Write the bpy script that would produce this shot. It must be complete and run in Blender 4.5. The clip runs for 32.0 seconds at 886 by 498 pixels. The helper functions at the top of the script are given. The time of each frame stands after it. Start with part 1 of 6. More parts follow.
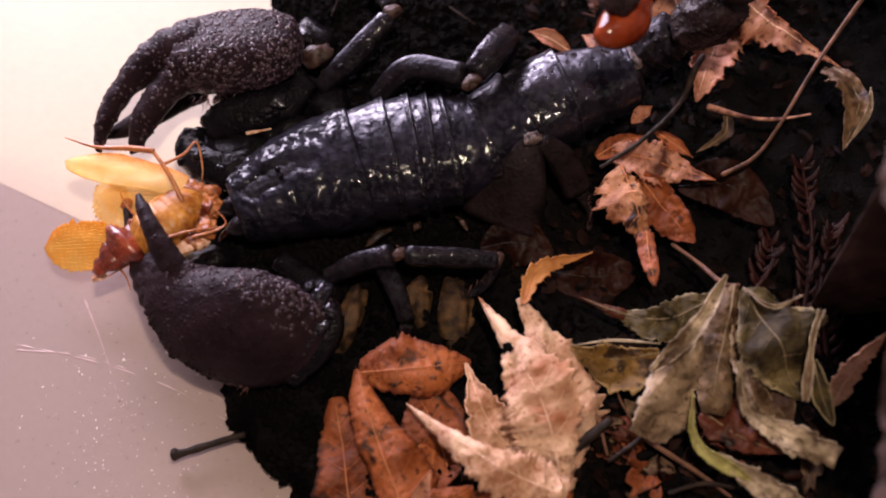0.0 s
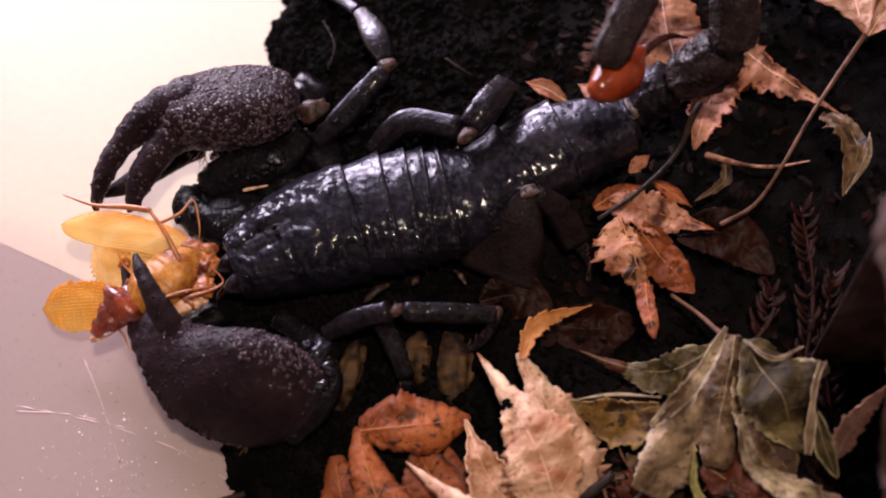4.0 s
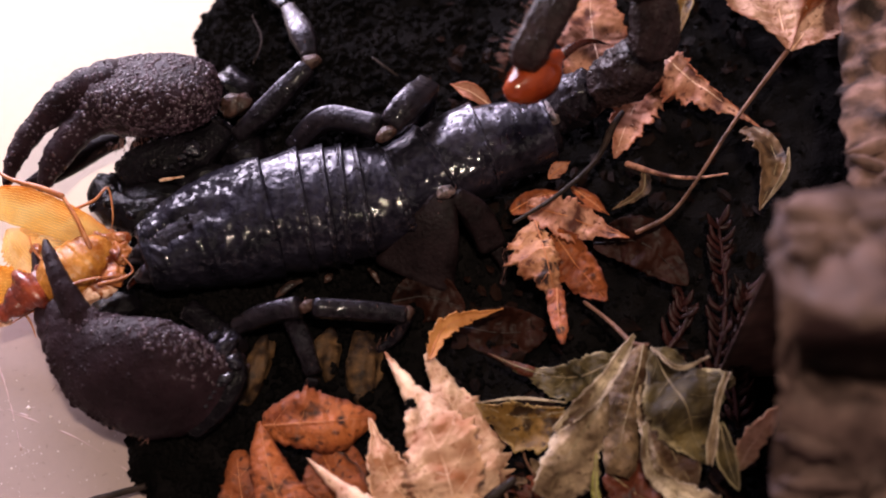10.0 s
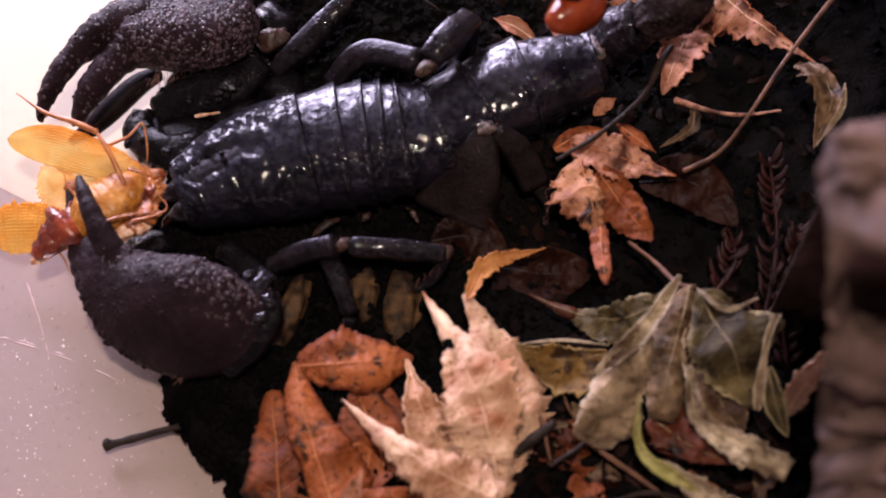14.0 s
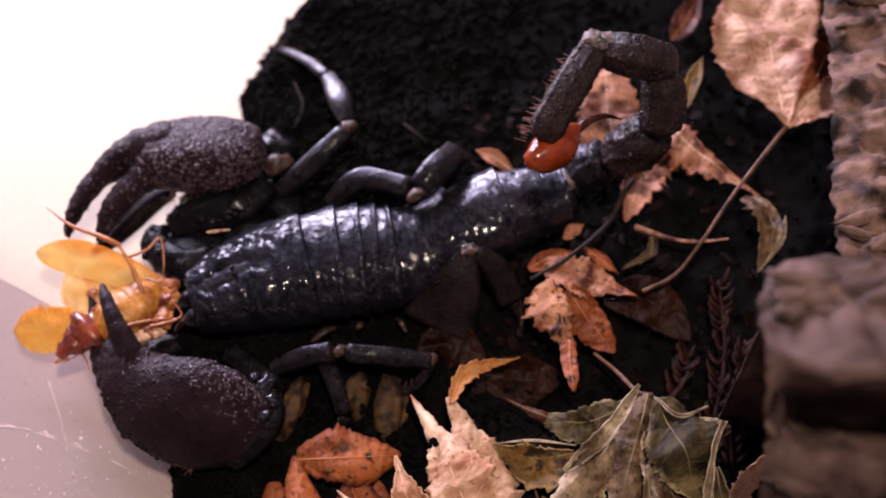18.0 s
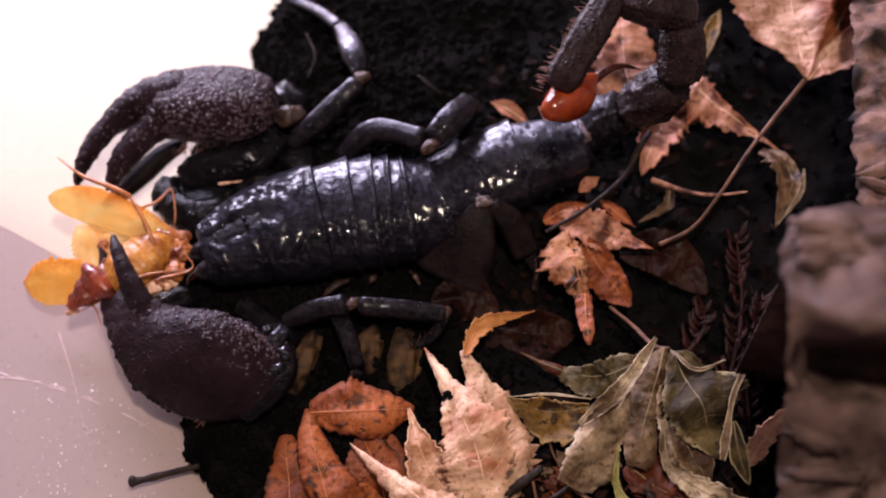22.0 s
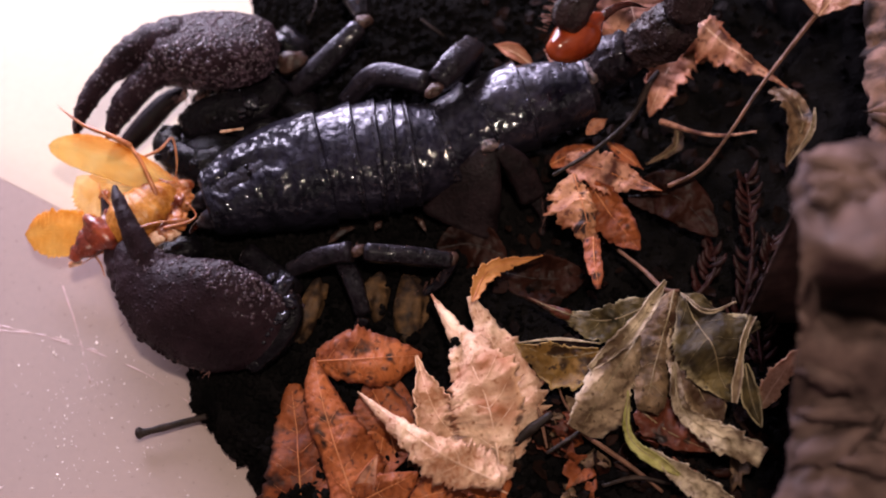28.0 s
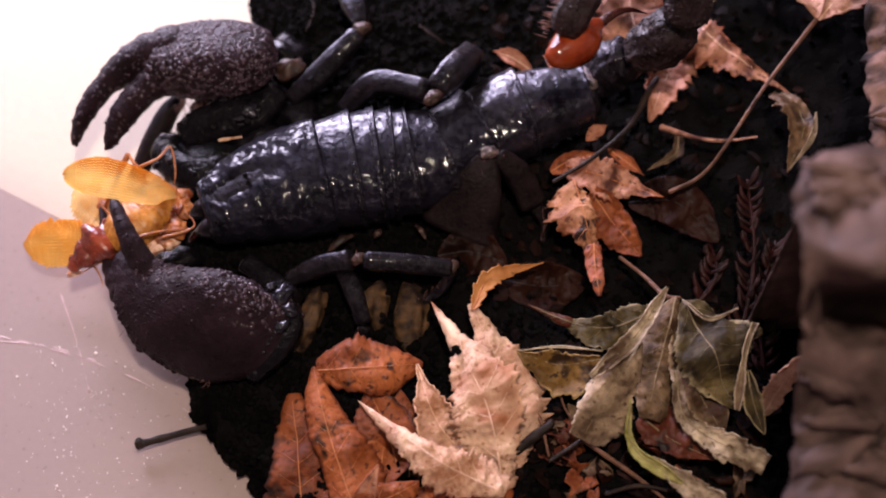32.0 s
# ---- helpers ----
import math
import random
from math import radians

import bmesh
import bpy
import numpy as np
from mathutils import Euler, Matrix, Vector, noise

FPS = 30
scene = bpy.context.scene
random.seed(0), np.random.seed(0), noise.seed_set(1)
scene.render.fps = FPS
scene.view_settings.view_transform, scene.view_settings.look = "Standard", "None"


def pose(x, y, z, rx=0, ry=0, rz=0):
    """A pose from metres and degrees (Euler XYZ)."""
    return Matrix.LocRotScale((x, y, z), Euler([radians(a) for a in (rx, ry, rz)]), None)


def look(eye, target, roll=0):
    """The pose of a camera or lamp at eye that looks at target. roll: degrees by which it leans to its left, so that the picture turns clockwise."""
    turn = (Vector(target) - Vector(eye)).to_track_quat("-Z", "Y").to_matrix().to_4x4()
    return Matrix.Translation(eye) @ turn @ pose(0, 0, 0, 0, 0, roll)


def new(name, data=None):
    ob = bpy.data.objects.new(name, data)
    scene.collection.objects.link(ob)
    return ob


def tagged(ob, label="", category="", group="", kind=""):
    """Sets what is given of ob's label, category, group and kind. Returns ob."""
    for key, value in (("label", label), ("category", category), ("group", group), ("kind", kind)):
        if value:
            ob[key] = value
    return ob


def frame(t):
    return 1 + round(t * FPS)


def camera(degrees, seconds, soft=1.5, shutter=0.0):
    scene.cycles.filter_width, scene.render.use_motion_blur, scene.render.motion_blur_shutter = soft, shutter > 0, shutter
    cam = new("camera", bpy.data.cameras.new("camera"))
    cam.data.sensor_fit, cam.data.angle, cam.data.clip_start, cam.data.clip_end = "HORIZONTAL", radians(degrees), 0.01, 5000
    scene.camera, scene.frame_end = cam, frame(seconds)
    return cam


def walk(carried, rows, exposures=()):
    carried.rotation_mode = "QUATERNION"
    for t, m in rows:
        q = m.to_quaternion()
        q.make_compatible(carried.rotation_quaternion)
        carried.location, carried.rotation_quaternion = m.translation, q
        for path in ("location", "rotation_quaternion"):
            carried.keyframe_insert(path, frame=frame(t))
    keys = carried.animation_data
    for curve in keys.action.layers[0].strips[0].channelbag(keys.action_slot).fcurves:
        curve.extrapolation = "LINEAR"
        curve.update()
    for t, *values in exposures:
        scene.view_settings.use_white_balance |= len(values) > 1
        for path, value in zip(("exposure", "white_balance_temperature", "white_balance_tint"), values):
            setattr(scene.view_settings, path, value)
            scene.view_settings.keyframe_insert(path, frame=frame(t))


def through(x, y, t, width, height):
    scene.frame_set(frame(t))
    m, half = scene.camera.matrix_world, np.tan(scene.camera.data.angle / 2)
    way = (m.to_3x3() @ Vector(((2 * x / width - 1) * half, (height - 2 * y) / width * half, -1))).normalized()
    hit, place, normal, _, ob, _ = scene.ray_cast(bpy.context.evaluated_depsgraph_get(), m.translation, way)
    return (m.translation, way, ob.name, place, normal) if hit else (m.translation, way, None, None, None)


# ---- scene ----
cam = camera(35.0, 32.0, soft=2.0)
cam.data.dof.use_dof = True
cam.data.dof.focus_distance = 0.264
cam.data.dof.aperture_fstop = 11.0

PATH = [
    (0, (-0.01374, -0.12374, 0.24291), (-0.01306, -0.01801, 0.01637), -2.58),
    (0.5, (-0.01115, -0.12320, 0.24271), (-0.01401, -0.01826, 0.01582), -4.38),
    (1, (-0.01220, -0.12367, 0.24290), (-0.01390, -0.01833, 0.01618), -3.76),
    (1.5, (-0.01046, -0.12471, 0.24273), (-0.01288, -0.01846, 0.01645), -4.11),
    (2, (-0.01060, -0.12713, 0.24428), (-0.01196, -0.02121, 0.01783), -3.73),
    (2.5, (-0.01114, -0.12545, 0.24812), (-0.01119, -0.02522, 0.01909), -3.34),
    (3, (-0.01026, -0.12173, 0.24560), (-0.01238, -0.01856, 0.01789), -4.71),
    (3.5, (-0.01017, -0.11819, 0.24374), (-0.01235, -0.01285, 0.01703), -4.94),
    (4, (-0.00956, -0.11827, 0.24427), (-0.01195, -0.00862, 0.01961), -5.04),
    (4.5, (-0.00937, -0.11658, 0.24432), (-0.00985, -0.00468, 0.02076), -4.04),
    (6.5, (-0.00272, -0.11809, 0.24378), (-0.00328, 0.00150, 0.02424), -3.22),
    (7, (-0.00356, -0.11786, 0.24372), (-0.00216, 0.00128, 0.02393), -2.27),
    (7.5, (-0.00185, -0.11863, 0.24338), (-0.00080, 0.00079, 0.02375), -2.40),
    (8, (0.00165, -0.12113, 0.24252), (0.00194, -0.00367, 0.02183), -2.27),
    (8.5, (0.00162, -0.12154, 0.24193), (0.00288, -0.00645, 0.02001), -1.50),
    (9, (0.00135, -0.12208, 0.24142), (0.00331, -0.00739, 0.01929), -1.02),
    (9.5, (0.00039, -0.12147, 0.24162), (0.00356, -0.00809, 0.01883), -0.34),
    (10, (0.00095, -0.12179, 0.24085), (0.00367, -0.00886, 0.01783), -0.46),
    (10.5, (0.00039, -0.12323, 0.23874), (0.00030, -0.01102, 0.01534), -1.74),
    (11, (0.00035, -0.12403, 0.23789), (-0.00339, -0.01387, 0.01351), -3.39),
    (11.5, (-0.00054, -0.12366, 0.23825), (-0.00514, -0.01494, 0.01318), -3.84),
    (12, (-0.00154, -0.12458, 0.23901), (-0.00616, -0.01631, 0.01372), -3.82),
    (12.5, (0.00028, -0.12726, 0.23943), (-0.00677, -0.01823, 0.01457), -4.91),
    (13, (-0.00026, -0.12548, 0.24252), (-0.00511, -0.02046, 0.01570), -3.93),
    (13.5, (0.00124, -0.12618, 0.24338), (-0.00422, -0.02166, 0.01635), -4.14),
    (14, (0.00444, -0.12203, 0.23284), (-0.00373, -0.01546, 0.00684), -5.32),
    (14.5, (0.00198, -0.11556, 0.23089), (-0.00584, -0.01287, 0.00309), -5.10),
    (15, (0.00324, -0.11845, 0.23014), (-0.00286, -0.00469, 0.00760), -3.62),
    (15.5, (0.00379, -0.11892, 0.23457), (0.00019, -0.00408, 0.01253), -2.22),
    (17.5, (-0.00102, -0.13200, 0.26233), (-0.00157, -0.01295, 0.04249), -0.70),
    (18, (-0.00112, -0.13190, 0.26200), (-0.00076, -0.01109, 0.04313), -0.14),
    (18.5, (-0.00126, -0.13212, 0.26103), (-0.00031, -0.01060, 0.04256), 0.30),
    (19, (-0.00180, -0.13248, 0.26011), (-0.00082, -0.01185, 0.04114), 0.36),
    (19.5, (-0.00234, -0.13293, 0.25889), (-0.00166, -0.01482, 0.03855), 0.29),
    (20, (-0.00234, -0.13295, 0.25805), (-0.00277, -0.01660, 0.03678), -0.20),
    (20.5, (-0.00210, -0.13271, 0.25798), (-0.00329, -0.01730, 0.03622), -0.57),
    (21, (-0.00261, -0.13300, 0.25825), (-0.00350, -0.01760, 0.03648), -0.43),
    (21.5, (-0.00270, -0.13281, 0.25853), (-0.00346, -0.01750, 0.03671), -0.42),
    (22, (-0.00262, -0.13288, 0.25786), (-0.00348, -0.01730, 0.03618), -0.47),
    (22.5, (-0.00287, -0.13325, 0.25590), (-0.00354, -0.01776, 0.03417), -0.46),
    (23, (-0.00196, -0.13292, 0.25454), (-0.00360, -0.02070, 0.03115), -1.08),
    (23.5, (-0.00199, -0.13272, 0.25468), (-0.00375, -0.02156, 0.03075), -1.26),
    (24, (-0.00188, -0.13272, 0.25474), (-0.00391, -0.02243, 0.03039), -1.49),
    (24.5, (-0.00179, -0.13264, 0.25448), (-0.00402, -0.02268, 0.02998), -1.63),
    (25, (-0.00194, -0.13289, 0.25475), (-0.00413, -0.02312, 0.03015), -1.61),
    (25.5, (-0.00217, -0.13291, 0.25443), (-0.00426, -0.02316, 0.02982), -1.61),
    (27.5, (-0.00201, -0.13268, 0.25379), (-0.00458, -0.02417, 0.02858), -2.13),
    (28, (-0.00209, -0.13264, 0.25392), (-0.00461, -0.02445, 0.02856), -2.14),
    (28.5, (-0.00198, -0.13278, 0.25383), (-0.00463, -0.02468, 0.02842), -2.22),
    (29, (-0.00217, -0.13258, 0.25405), (-0.00468, -0.02480, 0.02849), -2.21),
    (29.5, (-0.00219, -0.13232, 0.25408), (-0.00471, -0.02470, 0.02844), -2.26),
    (30, (-0.00227, -0.13249, 0.25404), (-0.00465, -0.02474, 0.02847), -2.22),
    (30.5, (-0.00209, -0.13239, 0.25413), (-0.00461, -0.02471, 0.02853), -2.30),
    (31, (-0.00256, -0.13250, 0.25414), (-0.00459, -0.02458, 0.02865), -2.17),
    (31.5, (-0.00274, -0.13246, 0.25341), (-0.00451, -0.02418, 0.02808), -2.04),
    (32, (-0.00194, -0.13126, 0.25308), (-0.00460, -0.02256, 0.02796), -2.55),
]
walk(cam, [(t, look(eye, target, roll)) for t, eye, target, roll in PATH],
     exposures=[(0, -0.07, 6880, 10), (4.5, -0.08, 6880, 10), (7, 0.07, 6850, 10), (10, 0.07, 6850, 10), (12, 0.07, 6560, 10), (18, 0.06, 6500, 10), (32, 0.06, 6500, 10)])

# ---- light: a dim room, a large soft lamp above the box and a small work lamp beside it ----
world = bpy.data.worlds.new("room")
scene.world = world
world.use_nodes = True
world.node_tree.nodes["Background"].inputs[0].default_value = (0.98, 0.84, 0.84, 1)
world.node_tree.nodes["Background"].inputs[1].default_value = 0.27


def lamp(name, eye, target, size, watts, colour):
    data = bpy.data.lights.new(name, "AREA")
    data.shape, data.size, data.energy, data.color = "DISK", size, watts, colour
    ob = new(name, data)
    ob.matrix_world = look(eye, target)
    return ob


lamp("window_light", (-0.20, 0.42, 0.17), (-0.02, 0.01, 0.01), 0.32, 8.2, (0.83, 0.745, 1.0))
lamp("desk_light", (0.018, -0.09, 0.42), (0.0, -0.01, 0.0), 0.028, 1.45, (1.0, 0.825, 0.70))

MM = 0.001
BASES = {}


# ---- materials ----
def material(name, low, high, scale=300.0, rough=0.5, bump=0.0, bump_scale=900.0, spec=0.5, spots=None, spot_scale=250.0,
             spot_cut=0.62, cells=0.0, cell_scale=700.0, spot_soft=0.05, sheer=0.0, tint=(1, 1, 1), through=0.0, clear=0.0, metal=0.0, rough_var=0.15, detail=6.0, freck=None, edge=None, graze=None):
    m = bpy.data.materials.new(name)
    m.use_nodes = True
    nt = m.node_tree
    n, link = nt.nodes, nt.links.new
    bsdf = n["Principled BSDF"]
    coord = n.new("ShaderNodeTexCoord")
    where = coord.outputs["Object"]
    tex = n.new("ShaderNodeTexNoise")
    tex.inputs["Scale"].default_value, tex.inputs["Detail"].default_value = scale, detail
    link(where, tex.inputs["Vector"])
    fine = n.new("ShaderNodeTexNoise")
    fine.inputs["Scale"].default_value, fine.inputs["Detail"].default_value = bump_scale, 5.0
    link(where, fine.inputs["Vector"])
    ramp = n.new("ShaderNodeValToRGB")
    ramp.color_ramp.elements[0].position, ramp.color_ramp.elements[1].position = 0.32, 0.68
    ramp.color_ramp.elements[0].color, ramp.color_ramp.elements[1].color = (*low, 1), (*high, 1)
    both = n.new("ShaderNodeMath")
    both.operation = "MULTIPLY_ADD"
    both.inputs[1].default_value = 0.35
    link(fine.outputs["Fac"], both.inputs[0])
    shift = n.new("ShaderNodeMath")
    shift.operation = "MULTIPLY_ADD"
    shift.inputs[1].default_value, shift.inputs[2].default_value = 1.0, -0.17
    link(tex.outputs["Fac"], shift.inputs[0])
    link(shift.outputs[0], both.inputs[2])
    link(both.outputs[0], ramp.inputs["Fac"])
    colour = ramp.outputs["Color"]
    if spots:
        st = n.new("ShaderNodeTexNoise")
        st.inputs["Scale"].default_value, st.inputs["Detail"].default_value = spot_scale, 3.0
        link(where, st.inputs["Vector"])
        cut = n.new("ShaderNodeMapRange")
        cut.inputs["From Min"].default_value, cut.inputs["From Max"].default_value = spot_cut, spot_cut + spot_soft
        link(st.outputs["Fac"], cut.inputs["Value"])
        mix = n.new("ShaderNodeMix")
        mix.data_type = "RGBA"
        link(cut.outputs[0], mix.inputs[0])
        link(colour, mix.inputs[6])
        mix.inputs[7].default_value = (*spots, 1)
        colour = mix.outputs[2]
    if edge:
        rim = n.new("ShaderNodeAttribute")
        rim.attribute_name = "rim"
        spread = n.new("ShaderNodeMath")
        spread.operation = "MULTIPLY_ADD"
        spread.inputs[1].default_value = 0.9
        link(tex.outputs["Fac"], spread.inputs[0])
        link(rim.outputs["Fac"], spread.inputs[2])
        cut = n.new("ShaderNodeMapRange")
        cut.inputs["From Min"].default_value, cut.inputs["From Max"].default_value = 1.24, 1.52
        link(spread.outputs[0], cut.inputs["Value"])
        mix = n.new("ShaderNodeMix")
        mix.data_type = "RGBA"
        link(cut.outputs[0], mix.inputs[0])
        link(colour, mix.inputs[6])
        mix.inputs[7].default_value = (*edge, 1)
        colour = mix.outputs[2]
    if freck:
        st = n.new("ShaderNodeTexNoise")
        st.inputs["Scale"].default_value, st.inputs["Detail"].default_value = 900.0, 2.0
        link(where, st.inputs["Vector"])
        cut = n.new("ShaderNodeMapRange")
        cut.inputs["From Min"].default_value, cut.inputs["From Max"].default_value = 0.60, 0.70
        link(st.outputs["Fac"], cut.inputs["Value"])
        mix = n.new("ShaderNodeMix")
        mix.data_type = "RGBA"
        link(cut.outputs[0], mix.inputs[0])
        link(colour, mix.inputs[6])
        mix.inputs[7].default_value = (*freck, 1)
        colour = mix.outputs[2]
    link(colour, bsdf.inputs["Base Color"])
    rr = n.new("ShaderNodeMapRange")
    rr.inputs["To Min"].default_value, rr.inputs["To Max"].default_value = max(0.02, rough - rough_var), min(1, rough + rough_var)
    rr.inputs["From Min"].default_value, rr.inputs["From Max"].default_value = 0.3, 0.7
    link(fine.outputs["Fac"], rr.inputs["Value"])
    link(rr.outputs[0], bsdf.inputs["Roughness"])
    bsdf.inputs["Specular IOR Level"].default_value = spec
    if graze:
        facing = n.new("ShaderNodeLayerWeight")
        facing.inputs["Blend"].default_value = 0.5
        gloss = n.new("ShaderNodeMapRange")
        gloss.inputs["From Min"].default_value, gloss.inputs["From Max"].default_value = 0.03, 0.36
        gloss.inputs["To Min"].default_value, gloss.inputs["To Max"].default_value = spec, graze
        link(facing.outputs["Facing"], gloss.inputs["Value"])
        link(gloss.outputs[0], bsdf.inputs["Specular IOR Level"])
    if clear > 0:
        worn = n.new("ShaderNodeTexNoise")
        worn.inputs["Scale"].default_value, worn.inputs["Detail"].default_value = 900.0, 4.0
        link(where, worn.inputs["Vector"])
        cut = n.new("ShaderNodeMapRange")
        cut.inputs["From Min"].default_value, cut.inputs["From Max"].default_value = 0.47, 0.60
        cut.inputs["To Max"].default_value = clear
        link(worn.outputs["Fac"], cut.inputs["Value"])
        link(cut.outputs[0], bsdf.inputs["Coat Weight"])
        bsdf.inputs["Coat Roughness"].default_value = 0.09
        bsdf.inputs["Coat IOR"].default_value = 1.6
        bsdf.inputs["Specular Tint"].default_value = (0.86, 0.84, 1.0, 1)
        pits = n.new("ShaderNodeBump")
        pits.inputs["Strength"].default_value, pits.inputs["Distance"].default_value = 0.28, 0.0004
        link(worn.outputs["Fac"], pits.inputs["Height"])
        link(pits.outputs[0], bsdf.inputs["Coat Normal"])
    bsdf.inputs["Metallic"].default_value = metal
    normal = None
    if bump > 0:
        b = n.new("ShaderNodeBump")
        b.inputs["Strength"].default_value, b.inputs["Distance"].default_value = bump, 0.0006
        link(fine.outputs["Fac"], b.inputs["Height"])
        normal = b.outputs[0]
    if cells > 0:
        v = n.new("ShaderNodeTexVoronoi")
        v.feature, v.inputs["Scale"].default_value = "SMOOTH_F1", cell_scale
        link(where, v.inputs["Vector"])
        b = n.new("ShaderNodeBump")
        b.invert = True
        b.inputs["Strength"].default_value, b.inputs["Distance"].default_value = cells, 0.0007
        link(v.outputs["Distance"], b.inputs["Height"])
        if normal:
            link(normal, b.inputs["Normal"])
        normal = b.outputs[0]
    if normal:
        link(normal, bsdf.inputs["Normal"])
    if through > 0:
        tr = n.new("ShaderNodeBsdfTranslucent")
        link(colour, tr.inputs["Color"])
        mixs = n.new("ShaderNodeMixShader")
        mixs.inputs[0].default_value = through
        link(bsdf.outputs[0], mixs.inputs[1])
        link(tr.outputs[0], mixs.inputs[2])
        out = mixs.outputs[0]
        if sheer > 0:
            clearer = n.new("ShaderNodeBsdfTransparent")
            clearer.inputs["Color"].default_value = (*tint, 1)
            blend = n.new("ShaderNodeMixShader")
            blend.inputs[0].default_value = sheer
            link(out, blend.inputs[1])
            link(clearer.outputs[0], blend.inputs[2])
            out = blend.outputs[0]
        link(out, n["Material Output"].inputs["Surface"])
    return m


SOIL = material("dark_soil", (0.0010, 0.0009, 0.0009), (0.0048, 0.0040, 0.0040), 200, 0.85, 1.0, 1400, 0.03)
CLOD = material("soil_crumb", (0.0010, 0.0009, 0.0009), (0.0050, 0.0042, 0.0042), 130, 0.85, 0.8, 2200, 0.02)
PLASTIC = material("mauve_plastic", (0.262, 0.202, 0.192), (0.312, 0.229, 0.207), 9, 0.34, 0.03, 700, 0.45, rough_var=0.08)
# edge: darker tone painted towards the sheet's straight edge, for light falling off there
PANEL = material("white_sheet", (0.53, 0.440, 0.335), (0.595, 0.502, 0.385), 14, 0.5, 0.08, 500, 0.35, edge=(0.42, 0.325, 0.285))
SHELL = material("black_shell", (0.0018, 0.0015, 0.0020), (0.0058, 0.0045, 0.0062), 300, 0.20, 0.5, 1300, 0.04, cells=0.35, cell_scale=500, rough_var=0.06, graze=0.3)
PLATE = material("dark_plate", (0.0030, 0.0027, 0.0046), (0.0112, 0.0096, 0.0158), 230, 0.38, 0.5, 900, 0.02, cells=0.2, cell_scale=520, rough_var=0.14, graze=0.24, clear=0.6)
SHIELD = material("dull_shield", (0.0027, 0.0025, 0.0042), (0.0104, 0.0091, 0.0146), 230, 0.46, 0.6, 1000, 0.03, cells=0.3, cell_scale=520, rough_var=0.15, graze=0.06, clear=0.55)
LEAF_BLOTCH = material("blotched_leaf", (0.26, 0.11, 0.065), (0.68, 0.44, 0.33), 110, 0.6, 0.6, 1100, 0.22, (0.15, 0.055, 0.034), 70, 0.52, through=0.15, spot_soft=0.16, freck=(0.2, 0.08, 0.045), edge=(0.20, 0.065, 0.032))
LEAF_SPECK = material("speckled_leaf", (0.16, 0.045, 0.018), (0.54, 0.265, 0.14), 110, 0.6, 0.5, 1100, 0.25, (0.026, 0.011, 0.010), 260, 0.57, through=0.12, spot_soft=0.08, freck=(0.12, 0.035, 0.018), edge=(0.18, 0.045, 0.018))
LEAF_TAN = material("tan_leaf", (0.035, 0.018, 0.010), (0.20, 0.115, 0.062), 200, 0.6, 0.5, 1100, 0.25, (0.018, 0.009, 0.006), 150, 0.50, through=0.1, spot_soft=0.14)
RIM = material("polished_rim", (0.003, 0.0026, 0.0038), (0.010, 0.0085, 0.0125), 300, 0.30, 0.3, 1100, 0.12, rough_var=0.10, graze=0.5, clear=1.0)
HIND = material("glossy_hind_plate", (0.0036, 0.0031, 0.0048), (0.013, 0.0102, 0.0158), 230, 0.35, 0.5, 700, 0.02, cells=0.16, cell_scale=420, rough_var=0.14, graze=0.70, clear=0.8)
# Real granules; their paler colour also stands in for lamp glints on them.
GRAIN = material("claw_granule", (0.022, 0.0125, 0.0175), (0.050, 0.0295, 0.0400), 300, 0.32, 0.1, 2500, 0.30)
CLAW = material("grained_claw", (0.0074, 0.0037, 0.0050), (0.0180, 0.0094, 0.0126), 160, 0.50, 0.35, 2000, 0.02, cells=0.40, cell_scale=560, graze=0.14)
LIMB = material("dark_limb", (0.0026, 0.0019, 0.0027), (0.0088, 0.0064, 0.0085), 300, 0.34, 0.42, 1300, 0.04, rough_var=0.10, graze=0.42, clear=0.45)
DULL = material("dull_leg", (0.0045, 0.0027, 0.0031), (0.0135, 0.0080, 0.0090), 250, 0.5, 0.4, 1400, 0.05)
TAIL = material("brown_tail", (0.0072, 0.0040, 0.0043), (0.0200, 0.0108, 0.0117), 300, 0.42, 0.45, 2000, 0.06, cells=0.4, cell_scale=900, graze=0.30)
JOINT = material("pale_joint", (0.012, 0.0062, 0.0048), (0.060, 0.030, 0.023), 500, 0.38, 0.5, 1300, 0.25, (0.008, 0.004, 0.0035), 350, 0.50, spot_soft=0.16)
WORN = material("worn_joint", (0.035, 0.022, 0.021), (0.20, 0.14, 0.13), 600, 0.5, 0.6, 1500, 0.4, (0.012, 0.007, 0.007), 450, 0.52, spot_soft=0.12)
VENOM = material("amber_vesicle", (0.12, 0.014, 0.003), (0.24, 0.036, 0.008), 250, 0.17, 0.10, 900, 0.5, through=0.1, rough_var=0.06)
STING = material("dark_red_sting", (0.008, 0.002, 0.0015), (0.035, 0.007, 0.004), 300, 0.2, 0.05, 900, 0.5)
HAIR = material("brown_hair", (0.09, 0.036, 0.028), (0.22, 0.10, 0.08), 500, 0.5)
WING = material("amber_wing", (0.98, 0.52, 0.11), (1.0, 0.76, 0.34), 110, 0.35, 0.2, 1500, 0.4, (1.0, 0.42, 0.05), 80, 0.52, through=0.5, sheer=0.62, tint=(1.0, 0.80, 0.36), spot_soft=0.25, edge=(0.90, 0.36, 0.04))
